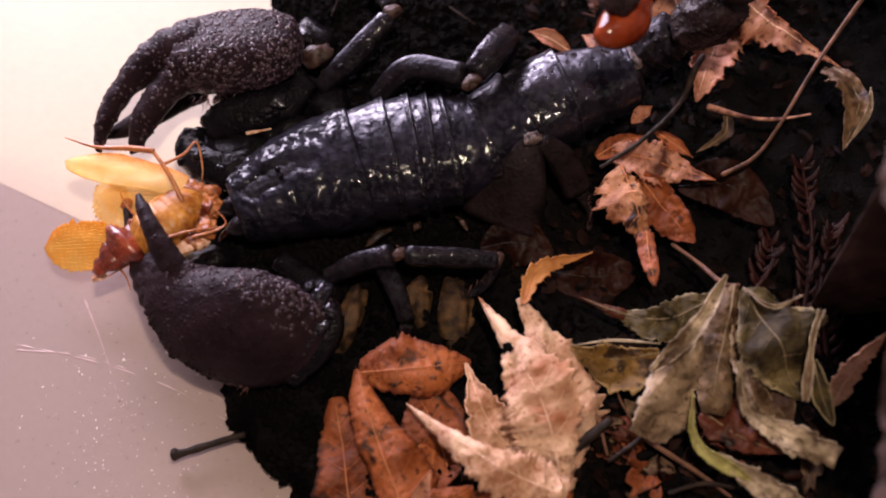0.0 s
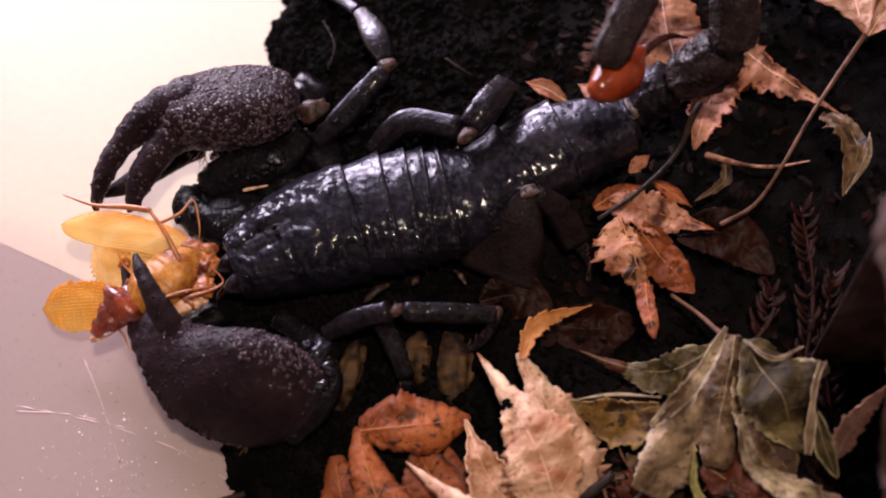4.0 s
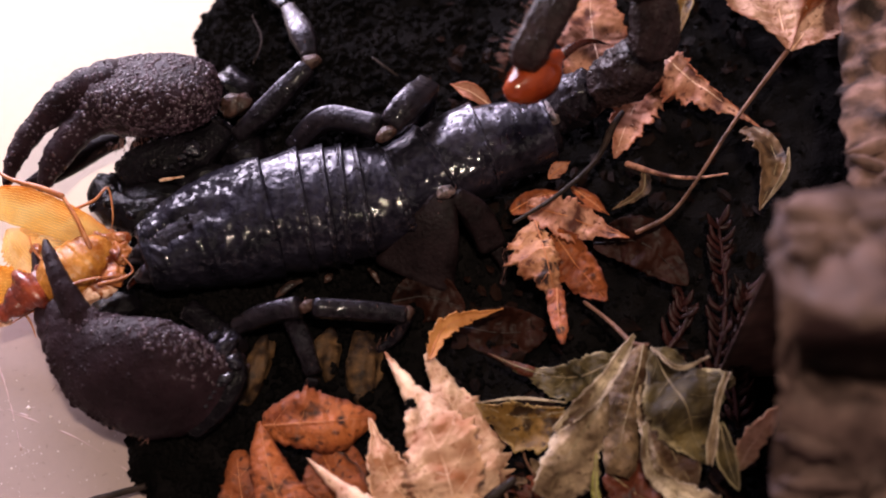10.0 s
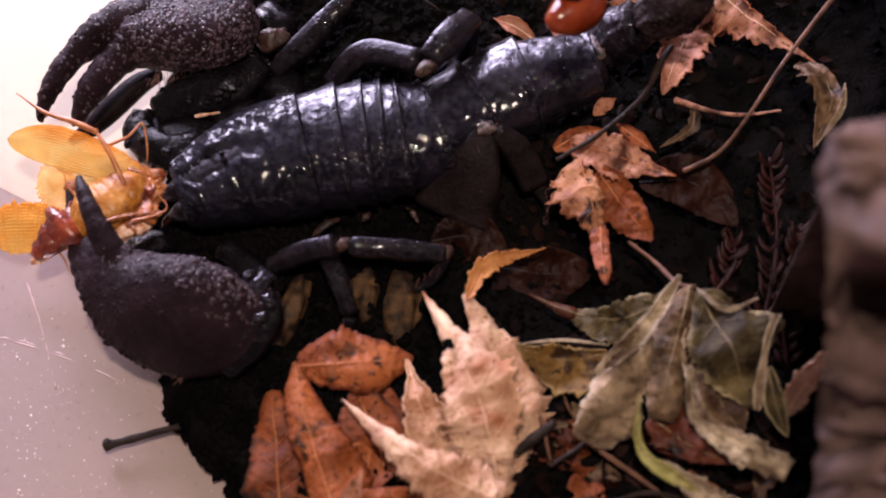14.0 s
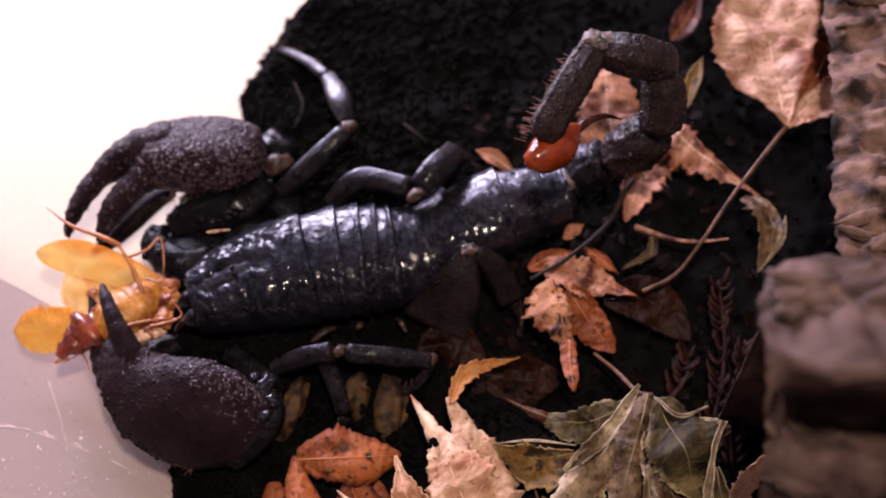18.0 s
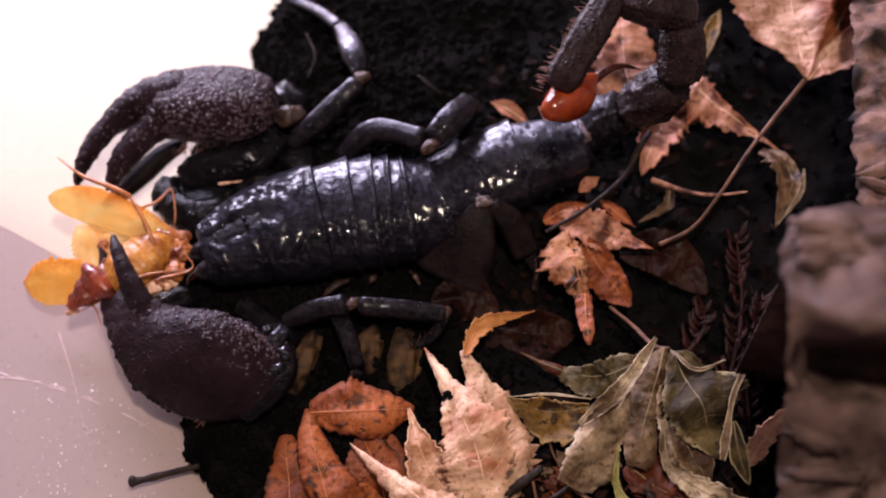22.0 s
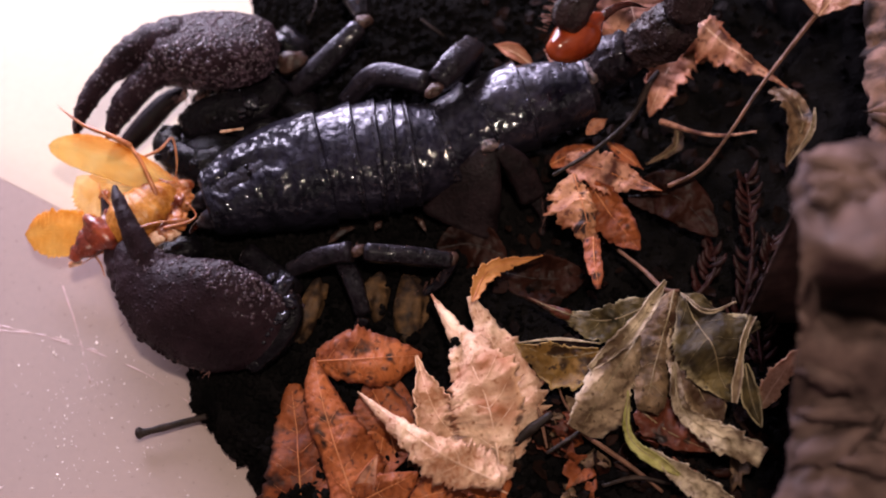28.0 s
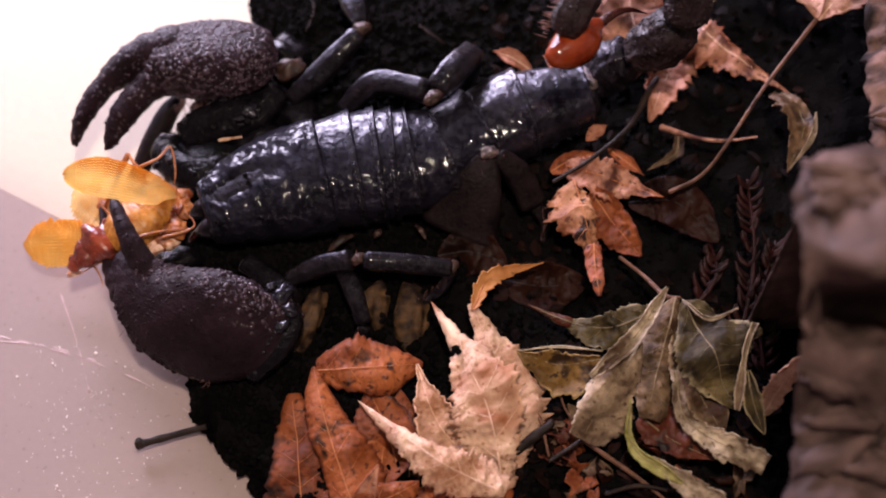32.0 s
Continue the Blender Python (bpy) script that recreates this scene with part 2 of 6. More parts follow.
WING_EDGED = material("yellow_wing_with_orange_edge", (1.0, 0.70, 0.27), (1.0, 0.87, 0.54), 100, 0.35, 0.2, 1500, 0.4, (1.0, 0.58, 0.14), 90, 0.52, through=0.45, sheer=0.55, tint=(1.0, 0.86, 0.52), spot_soft=0.25, edge=(0.88, 0.30, 0.025))
WING_PALE = material("pale_yellow_wing", (1.0, 0.74, 0.36), (1.0, 0.90, 0.66), 120, 0.35, 0.2, 1500, 0.4, (1.0, 0.62, 0.18), 100, 0.52, through=0.5, sheer=0.70, tint=(1.0, 0.90, 0.66), spot_soft=0.25)
FLESH = material("pale_flesh", (0.45, 0.18, 0.09), (0.86, 0.58, 0.42), 500, 0.3, 0.5, 1300, 0.5, through=0.15)
WING_VEIN = material("yellow_vein", (0.95, 0.52, 0.10), (1.0, 0.68, 0.22), 200, 0.4)
ROACH = material("amber_body", (0.30, 0.085, 0.012), (0.80, 0.37, 0.075), 200, 0.28, 0.45, 1100, 0.45, (0.20, 0.045, 0.012), 170, 0.53, through=0.35, spot_soft=0.15)
ROACH_RED = material("red_brown_body", (0.045, 0.008, 0.006), (0.24, 0.040, 0.017), 240, 0.22, 0.4, 900, 0.5, (0.34, 0.10, 0.02), 200, 0.60, spot_soft=0.15)
TORN = material("torn_amber_flesh", (0.22, 0.045, 0.014), (0.66, 0.25, 0.07), 260, 0.26, 0.6, 1100, 0.5, (0.14, 0.026, 0.012), 220, 0.52, through=0.3, spot_soft=0.15)
ROACH_LEG = material("amber_leg", (0.22, 0.055, 0.016), (0.46, 0.16, 0.045), 300, 0.35, 0.1, 1500, 0.5)
LEAF_PALE = material("pale_dry_leaf", (0.36, 0.155, 0.08), (0.89, 0.63, 0.45), 85, 0.62, 0.7, 1100, 0.22, (0.33, 0.12, 0.055), 70, 0.50, through=0.15, spot_soft=0.20, freck=(0.30, 0.12, 0.06), edge=(0.72, 0.42, 0.26))
LEAF_RUST = material("rust_leaf", (0.12, 0.024, 0.007), (0.38, 0.108, 0.032), 110, 0.55, 0.6, 1100, 0.25, (0.018, 0.007, 0.005), 230, 0.60, through=0.10, spot_soft=0.12, freck=(0.08, 0.02, 0.008), edge=(0.10, 0.02, 0.008))
LEAF_UMBER = material("umber_leaf", (0.09, 0.018, 0.006), (0.30, 0.080, 0.024), 90, 0.55, 0.6, 1100, 0.25, (0.012, 0.005, 0.004), 130, 0.57, through=0.10, spot_soft=0.10, freck=(0.06, 0.015, 0.007), edge=(0.03, 0.008, 0.005))
LEAF_ORANGE = material("orange_leaf", (0.40, 0.15, 0.04), (0.58, 0.27, 0.09), 150, 0.55, 0.4, 900, 0.3, (0.16, 0.05, 0.02), 300, 0.64, through=0.2)
LEAF_ORANGE_RED = material("scarlet_brown_leaf", (0.11, 0.024, 0.009), (0.31, 0.085, 0.034), 160, 0.55, 0.5, 1100, 0.25, (0.04, 0.010, 0.007), 300, 0.58, through=0.12, spot_soft=0.1, freck=(0.06, 0.014, 0.008))
LEAF_OLIVE = material("olive_leaf", (0.016, 0.012, 0.005), (0.135, 0.094, 0.036), 150, 0.6, 0.7, 1000, 0.22, (0.014, 0.009, 0.005), 90, 0.48, through=0.12, spot_soft=0.18, freck=(0.03, 0.018, 0.009), edge=(0.38, 0.30, 0.17))
LEAF_KHAKI = material("khaki_leaf", (0.038, 0.021, 0.012), (0.24, 0.150, 0.082), 200, 0.6, 0.8, 900, 0.22, (0.045, 0.020, 0.011), 130, 0.47, through=0.12, spot_soft=0.16, freck=(0.04, 0.02, 0.011), edge=(0.36, 0.26, 0.16))
LEAF_CREAM = material("cream_underside", (0.12, 0.078, 0.042), (0.56, 0.44, 0.31), 210, 0.62, 0.8, 1000, 0.22, (0.08, 0.046, 0.024), 170, 0.52, through=0.12, spot_soft=0.18, freck=(0.08, 0.046, 0.024))
LEAF_TAUPE = material("mottled_tan_leaf", (0.08, 0.046, 0.024), (0.42, 0.295, 0.185), 190, 0.62, 0.8, 900, 0.22, (0.06, 0.032, 0.017), 120, 0.50, through=0.12, spot_soft=0.18, freck=(0.07, 0.038, 0.02), edge=(0.48, 0.38, 0.26))
LEAF_LIME = material("yellow_green_leaf", (0.16, 0.14, 0.03), (0.48, 0.44, 0.16), 200, 0.6, 0.5, 1000, 0.22, (0.12, 0.08, 0.03), 190, 0.50, through=0.12, spot_soft=0.18)
LEAF_OCHRE = material("ochre_leaf", (0.060, 0.028, 0.006), (0.23, 0.122, 0.028), 130, 0.6, 0.4, 900, 0.25, (0.03, 0.014, 0.006), 150, 0.53, through=0.12, freck=(0.035, 0.016, 0.006), edge=(0.30, 0.19, 0.07))
LEAF_PINK = material("pinkish_leaf", (0.22, 0.075, 0.04), (0.54, 0.27, 0.18), 170, 0.6, 0.5, 1100, 0.25, (0.08, 0.026, 0.018), 200, 0.53, through=0.12, spot_soft=0.14, freck=(0.12, 0.04, 0.025), edge=(0.30, 0.09, 0.04))
LEAF_DARK = material("wet_dark_leaf", (0.0045, 0.0016, 0.0012), (0.021, 0.0062, 0.0038), 110, 0.5, 0.4, 900, 0.08, through=0.05)
VEIN_PALE = material("pale_vein", (0.58, 0.33, 0.21), (0.80, 0.56, 0.42), 300, 0.6)
VEIN_RUST = material("rust_vein", (0.36, 0.11, 0.035), (0.48, 0.18, 0.065), 300, 0.6)
VEIN_OLIVE = material("olive_vein", (0.12, 0.085, 0.04), (0.26, 0.19, 0.105), 300, 0.6)
VEIN_DARK = material("dark_vein", (0.004, 0.0015, 0.001), (0.012, 0.004, 0.0025), 300, 0.6)
STEM = material("brown_stem", (0.045, 0.019, 0.011), (0.16, 0.075, 0.046), 300, 0.55, 0.5, 1500, 0.25)
TWIG = material("dark_twig", (0.007, 0.004, 0.003), (0.028, 0.016, 0.012), 300, 0.6, 0.6, 1500, 0.2)
SPRIG = material("dark_red_sprig", (0.004, 0.0014, 0.0014), (0.026, 0.0062, 0.0055), 300, 0.5, 0.3, 1500, 0.15)
CHIP = material("bark_chip", (0.008, 0.004, 0.0022), (0.120, 0.062, 0.026), 300, 0.7, 1.0, 500, 0.15, (0.012, 0.006, 0.004), 200, 0.50, spot_soft=0.16, cells=0.5, cell_scale=260)
LITTER = material("rotted_flakes", (0.0012, 0.0009, 0.0008), (0.012, 0.0045, 0.003), 120, 0.7, 0.5, 1200, 0.05)
BARK = material("cork_bark", (0.016, 0.009, 0.007), (0.185, 0.107, 0.084), 150, 0.8, 1.0, 300, 0.12, (0.010, 0.006, 0.005), 110, 0.56, spot_soft=0.14, cells=0.9, cell_scale=170)
# Same cork in a darker colour, dimming the near slab close under the lamp.
SHADED_BARK = material("shaded_cork_bark", (0.026, 0.0156, 0.0138), (0.116, 0.072, 0.0615), 90, 0.75, 0.6, 300, 0.10, (0.019, 0.011, 0.0100), 60, 0.55, spot_soft=0.22, cells=0.4, cell_scale=150)
LEAF_RED = material("red_brown_leaf", (0.035, 0.009, 0.005), (0.11, 0.028, 0.014), 150, 0.5, 0.4, 900, 0.22, (0.012, 0.005, 0.004), 220, 0.60, through=0.08)
SCRATCH = material("pale_scratch", (0.38, 0.275, 0.28), (0.44, 0.31, 0.305), 200, 0.5)
DUST = material("white_dust", (0.52, 0.43, 0.42), (0.72, 0.62, 0.60), 300, 0.7)


# ---- mesh helpers ----
def thing(name, base, label, category, group="", kind=""):
    ob = new(name)
    ob.empty_display_size = 0.005
    ob.location = Vector(base) * MM
    BASES[ob.name] = Vector(base)
    return tagged(ob, label, category, group, kind)


def part(name, bm, mat, parent, label="", pivot=None, smooth=True):
    """One mesh object under a thing or part; bm is in millimetres of the world, pivot a joint on which it may turn."""
    base = BASES[parent.name]
    own = Vector(pivot) if pivot is not None else base
    bmesh.ops.transform(bm, matrix=Matrix.Scale(MM, 4) @ Matrix.Translation(-own), verts=bm.verts)
    bmesh.ops.recalc_face_normals(bm, faces=bm.faces)
    data = bpy.data.meshes.new(name)
    bm.to_mesh(data)
    bm.free()
    data.materials.append(mat)
    if smooth:
        data.shade_smooth()
    ob = new(name, data)
    ob.parent = parent
    ob.location = (own - base) * MM
    BASES[ob.name] = own
    if label:
        tagged(ob, label)
    return ob


def grains(obs, count, size, facing, seed, limit=0.15, mat=None, flat=0.6, name="granulation"):
    """Small round granules scattered over the faces of obs that look towards facing; they become a part of the first."""
    rnd = random.Random(seed)
    facing = Vector(facing).normalized()
    home = obs[0]
    spots = []
    for ob in obs:
        shift = (BASES[ob.name] - BASES[home.name]) * MM
        faces = [f for f in ob.data.polygons if f.normal.dot(facing) > limit] or sorted(ob.data.polygons, key=lambda f: -f.normal.dot(facing))[:14]
        total = np.cumsum([f.area for f in faces])
        spots.append((ob, shift, faces, total))
    areas = [float(q[3][-1]) for q in spots]
    base = [Vector(d) for d in ((1, 0, 0), (0.5, 0.87, 0), (-0.5, 0.87, 0), (-1, 0, 0), (-0.5, -0.87, 0), (0.5, -0.87, 0))]
    verts, polys = [], []
    for (ob, shift, faces, total), area in zip(spots, areas):
        for _ in range(int(count * area / sum(areas))):
            f = faces[min(int(np.searchsorted(total, rnd.random() * area)), len(faces) - 1)]
            pts = [ob.data.vertices[i].co for i in f.vertices]
            i = rnd.randrange(1, len(pts) - 1)
            a, b = sorted((rnd.random(), rnd.random()))
            p = pts[0] * a + pts[i] * (b - a) + pts[i + 1] * (1 - b)
            s = size * MM * min(1.9, math.exp(rnd.gauss(-0.12, 0.38)))
            m = Matrix.Translation(p + shift) @ f.normal.to_track_quat("Z", "Y").to_matrix().to_4x4()
            k = len(verts)
            verts += [m @ Vector((v.x * s, v.y * s, -0.1 * s)) for v in base]
            verts += [m @ Vector((v.x * s * 0.72, v.y * s * 0.72, s * flat * 0.65)) for v in base]
            verts.append(m @ Vector((0, 0, s * flat)))
            polys += [(k + j, k + (j + 1) % 6, k + 6 + (j + 1) % 6, k + 6 + j) for j in range(6)]
            polys += [(k + 6 + j, k + 6 + (j + 1) % 6, k + 12) for j in range(6)]
    data = bpy.data.meshes.new(name)
    data.from_pydata(verts, [], polys)
    data.materials.append(mat or GRAIN)
    data.shade_smooth()
    ob = new(name, data)
    ob.parent = home
    BASES[ob.name] = BASES[home.name]
    return ob


def single(name, bm, mat, base, label, category, group="", kind="", smooth=True):
    base = Vector(base)
    bmesh.ops.transform(bm, matrix=Matrix.Scale(MM, 4) @ Matrix.Translation(-base), verts=bm.verts)
    bmesh.ops.recalc_face_normals(bm, faces=bm.faces)
    data = bpy.data.meshes.new(name)
    bm.to_mesh(data)
    bm.free()
    data.materials.append(mat)
    if smooth:
        data.shade_smooth()
    ob = new(name, data)
    ob.location = base * MM
    BASES[ob.name] = base
    return tagged(ob, label, category, group, kind)


def curve(points, n):
    """n + 1 points on a smooth line through the given ones, with their values."""
    p = [np.array(q, float) for q in points]
    p = [2 * p[0] - p[1], *p, 2 * p[-1] - p[-2]]
    out = []
    for k in range(n + 1):
        s = k / n * (len(p) - 3)
        i = min(int(s), len(p) - 4)
        u = s - i
        a, b, c, d = p[i : i + 4]
        out.append(0.5 * (2 * b + (c - a) * u + (2 * a - 5 * b + 4 * c - d) * u * u + (3 * b - a - 3 * c + d) * u**3))
    return out


def rings(bm, loops, close=True, caps=True):
    rows = [[bm.verts.new(v) for v in loop] for loop in loops]
    for a, b in zip(rows, rows[1:]):
        for i in range(len(a) if close else len(a) - 1):
            j = (i + 1) % len(a)
            bm.faces.new((a[i], a[j], b[j], b[i]))
    if caps and close:
        bm.faces.new(rows[0])
        bm.faces.new(rows[-1])
    return rows


def tube(bm, points, n=10, sides=10, up=(0, 0, 1), flat=1.0, round_ends=True, wobble=0.0):
    """A limb along points of (x, y, z, radius); flat squeezes it along up."""
    line = curve(points, n)
    up = Vector(up)
    loops = []
    for k, q in enumerate(line):
        a, b = line[max(k - 1, 0)], line[min(k + 1, n)]
        ahead = Vector(b[:3] - a[:3]).normalized()
        side = ahead.cross(up)
        side = side.normalized() if side.length > 1e-6 else ahead.orthogonal().normalized()
        over = side.cross(ahead)
        r = float(max(q[3], 0.02))
        if wobble:
            r *= 1 + wobble * noise.noise(Vector(q[:3]) * 0.6)
        loops.append([Vector(q[:3]) + r * (math.cos(t) * side + flat * math.sin(t) * over) for t in np.linspace(0, 2 * math.pi, sides, endpoint=False)])
    if round_ends:
        first, last = Vector(line[0][:3]), Vector(line[-1][:3])
        out0, out1 = (first - Vector(line[1][:3])).normalized(), (last - Vector(line[-2][:3])).normalized()
        r0, r1 = float(max(line[0][3], 0.02)), float(max(line[-1][3], 0.02))
        loops = [[first + out0 * r0 * 0.6 + (v - first) * 0.3 for v in loops[0]], [first + out0 * r0 * 0.4 + (v - first) * 0.75 for v in loops[0]], *loops,
                 [last + out1 * r1 * 0.4 + (v - last) * 0.75 for v in loops[-1]], [last + out1 * r1 * 0.6 + (v - last) * 0.3 for v in loops[-1]]]
    rings(bm, loops)
    return bm


def blob(bm, centre, radii, turn=(0, 0, 0), bumps=0.0, rough=1.0, detail=2):
    made = bmesh.ops.create_icosphere(bm, subdivisions=detail, radius=1.0)["verts"]
    m = Matrix.LocRotScale(centre, Euler([radians(a) for a in turn]), radii)
    for v in made:
        s = 1 + bumps * noise.noise(v.co * rough + Vector(centre) * 0.37)
        v.co = m @ (v.co * s)
    return bm


# ---- leaves ----
def leaf(name, lobes, mat, vein, label, normal=(0, -0.35, 0.94), stem=None, group="fallen leaves", thick=0.2, seed=1, stem_mat=None, crinkle=1.0, net=0.075):
    """A dry leaf. Each lobe: root, middle and tip of its rib, half width, cup of the edges, teeth, place of the widest part, twist in degrees."""
    t0 = thing(name, lobes[0][0], label, "leaf", group)
    veins, nets = [], []
    up = Vector(normal).normalized()
    for i, (a, b, c, width, cup, teeth, wide, twist, *own) in enumerate(lobes):
        bm = bmesh.new()
        profile = width if isinstance(width, tuple) else None  # half widths from root to tip, on the one side and the other
        full = max(profile[0] + profile[1]) if profile else width
        length = (Vector(b) - Vector(a)).length + (Vector(c) - Vector(b)).length
        count = max(30, int(length * 4.0))
        path = curve([a, b, c], count)
        if profile:
            spans = [[max(0.05, float(q[0])) for q in curve([(v,) for v in hand], count)] for hand in profile]
        rows, line = [], []
        for k in range(count + 1):
            u = k / count
            p = Vector(path[k])
            q = Vector(path[min(k + 1, count)] - path[max(k - 1, 0)]).normalized()
            s = q.cross(up).normalized()
            turn = Matrix.Rotation(radians(twist) * u, 3, q)
            s, o = turn @ s, turn @ s.cross(q)
            rise = math.sin(math.pi / 2 * min(1.0, u / wide)) ** 0.8
            fall = max(0.0, math.cos(math.pi / 2 * max(0.0, (u - wide) / (1 - wide)))) ** (0.75 if teeth < 0.07 else 1.25)
            w = full * (0.15 + 0.85 * rise) * (0.02 + 0.98 * fall)
            if profile:
                sides = [spans[0][k], spans[1][k]]
            else:
                sides = [w, w]
            row = []
            for v in np.linspace(-1, 1, 19).tolist():
                hand = 1.0 if v > 0 else -1.0
                w = max(0.05, sides[1] if v > 0 else sides[0])
                run = u * length + 1.3 * noise.noise(Vector((u * length * 0.5, hand * 5, seed)))
                saw = (1 - (run / 3.0 + (0.35 if v > 0 else 0.0)) % 1.0) * teeth * 1.15 + (1 - (run / 1.1) % 1.0) * teeth * 0.45
                saw += min(1.0, teeth * 7) * 0.30 * max(0.0, noise.noise(Vector((u * length * 0.3, hand * 3, seed + i * 2.3)))) + 0.10 * noise.noise(Vector((u * length * 0.9, hand * 7, seed + i)))
                reach = v * w * (1 - saw * abs(v) ** 3)
                spot = p + s * reach + o * (cup * v * v * (0.3 + w / full))
                ridge = max(0.0, math.cos((u * length - abs(v) * w * 1.3) * 2 * math.pi / 3.4)) ** 5
                spot += o * (0.16 * ridge * min(1, abs(v) * 3) * (1 - abs(v)))
                soft = crinkle * min(1.0, max(sides) / 4.0)
                spot += o * soft * 0.42 * min(full, 7.0) * noise.noise(Vector((u * length * 0.11 + seed * 7.1, v * w * 0.13 + i * 3.7, seed)))
                spot += o * soft * 1.15 * noise.noise(Vector((u * length * 0.3 + seed, v * w * 0.3, i + seed * 2.0)))
                spot += o * soft * 0.38 * noise.noise(Vector((u * length * 0.9 + seed, v * w * 0.9, i + seed * 3.0)))
                row.append(spot)
            rows.append(row)
            line.append((*(p + o * 0.22 + (rows[-1][9] - p)), 0.17 * (1 - 0.8 * u)))
        shade = bm.verts.layers.float.new("rim")
        for row in rings(bm, rows, close=False):
            for j, vert in enumerate(row):
                vert[shade] = abs(j - 9) / 9
        blade = part("lobe" if len(lobes) > 1 else "blade", bm, own[0] if own else mat, t0)
        solid = blade.modifiers.new("thickness", "SOLIDIFY")
        solid.thickness, solid.offset = thick * MM, -1
        veins.append(line)
        fine = bmesh.new()
        pairs = max(3, int(length / 4.5))
        for k in range(pairs):
            for e in (3, 15):
                r0 = int(count * (k + 0.5) / (pairs + 0.6))
                track = []
                for z in range(5):
                    col = 9 + (e - 9) * z / 4
                    r1 = min(count, r0 + int(count * 0.14 * z / 4 * (1 - 0.5 * k / pairs)))
                    a0, a1 = rows[r1][int(col)], rows[r1][min(18, int(col) + 1)]
                    track.append((*(a0.lerp(a1, col - int(col)) + o * 0.10), net * (1 - 0.18 * z)))
                tube(fine, track, 8, 4, round_ends=False)
        nets.append(fine)
    for line in veins:
        vb = bmesh.new()
        tube(vb, line[:: max(1, len(line) // 10)], 20, 6, round_ends=False)
        part("vein", vb, vein, t0)
    for fine in nets:
        part("venation", fine, vein, t0)
    if stem:
        sb = bmesh.new()
        tube(sb, stem, 16, 8)
        part("stem", sb, stem_mat or STEM, t0)
    return t0


# ---- ground and box ----
def soil_height(x, y):
    z = 1.5 + 2.2 * noise.noise(Vector((x * 0.035, y * 0.035, 1.0))) + 1.1 * noise.noise(Vector((x * 0.12, y * 0.12, 5.0)))
    z += 0.55 * noise.noise(Vector((x * 0.4, y * 0.4, 9.0)))
    return z


def soil_edge(y):
    """The x at which the soil ends on the bare floor of the box."""
    line = [(-130, -18), (-80, -30), (-60, -39), (-54, -41.5), (-47, -49), (-41, -53), (-33, -54), (-27, -56), (-10, -60), (6, -56), (15, -57), (20, -52), (25, -41), (30, -38.5), (38, -38.5), (44, -42.5), (49, -45), (56, -46), (61, -43), (66, -41), (77, -35.5), (88, -30), (140, -25)]
    for (y0, x0), (y1, x1) in zip(line, line[1:]):
        if y0 <= y <= y1:
            return x0 + (x1 - x0) * (y - y0) / (y1 - y0)
    return line[0][1] if y < line[0][0] else line[-1][1]


FLOOR = -7.0


def floor_and_box():
    bm = bmesh.new()
    x0, x1, y0, y1, step = -90.0, 150.0, -110.0, 130.0, 0.9
    nx, ny = int((x1 - x0) / step), int((y1 - y0) / step)
    grid = []
    for j in range(ny + 1):
        row = []
        for i in range(nx + 1):
            x, y = x0 + i * step, y0 + j * step
            edge = soil_edge(y) + 2.0 * noise.noise(Vector((x * 0.2, y * 0.25, 2.0))) + 1.6 * noise.noise(Vector((x * 0.7, y * 0.7, 4.0)))
            inside = min(1.0, max(0.0, (x - edge) / 3.5))
            z = FLOOR - 1.5 + (soil_height(x, y) - FLOOR + 1.5) * inside**0.45
            row.append(bm.verts.new((x, y, z)))
        grid.append(row)
    for j in range(ny):
        for i in range(nx):
            bm.faces.new((grid[j][i], grid[j][i + 1], grid[j + 1][i + 1], grid[j + 1][i]))
    single("ground", bm, SOIL, (0, 0, 0), "damp black soil heaped in a plastic box", "soil", kind="structure")
    bm = bmesh.new()
    bmesh.ops.create_cube(bm, size=1, matrix=Matrix.LocRotScale((0, 60, FLOOR - 1.5), None, (1040, 1120, 3.0)))
    single("floor", bm, PLASTIC, (0, 0, FLOOR), "scuffed mauve plastic floor of a box", "floor", kind="structure", smooth=False)


def box_walls():
    """The upright sides of the plastic box, far outside the planted part."""
    for name, centre, size in (("wall_west", (-523, 60), (6, 1132)), ("wall_east", (523, 60), (6, 1132)), ("wall_south", (0, -503), (1040, 6)), ("wall_north", (0, 623), (1040, 6))):
        bm = bmesh.new()
        bmesh.ops.create_cube(bm, size=1, matrix=Matrix.LocRotScale((*centre, 220), None, (*size, 460)))
        bmesh.ops.bevel(bm, geom=list(bm.edges), offset=1.5, segments=2, affect="EDGES")
        single(name, bm, PLASTIC, (*centre, FLOOR), "upright mauve plastic side of the box", "wall", kind="structure", smooth=False)


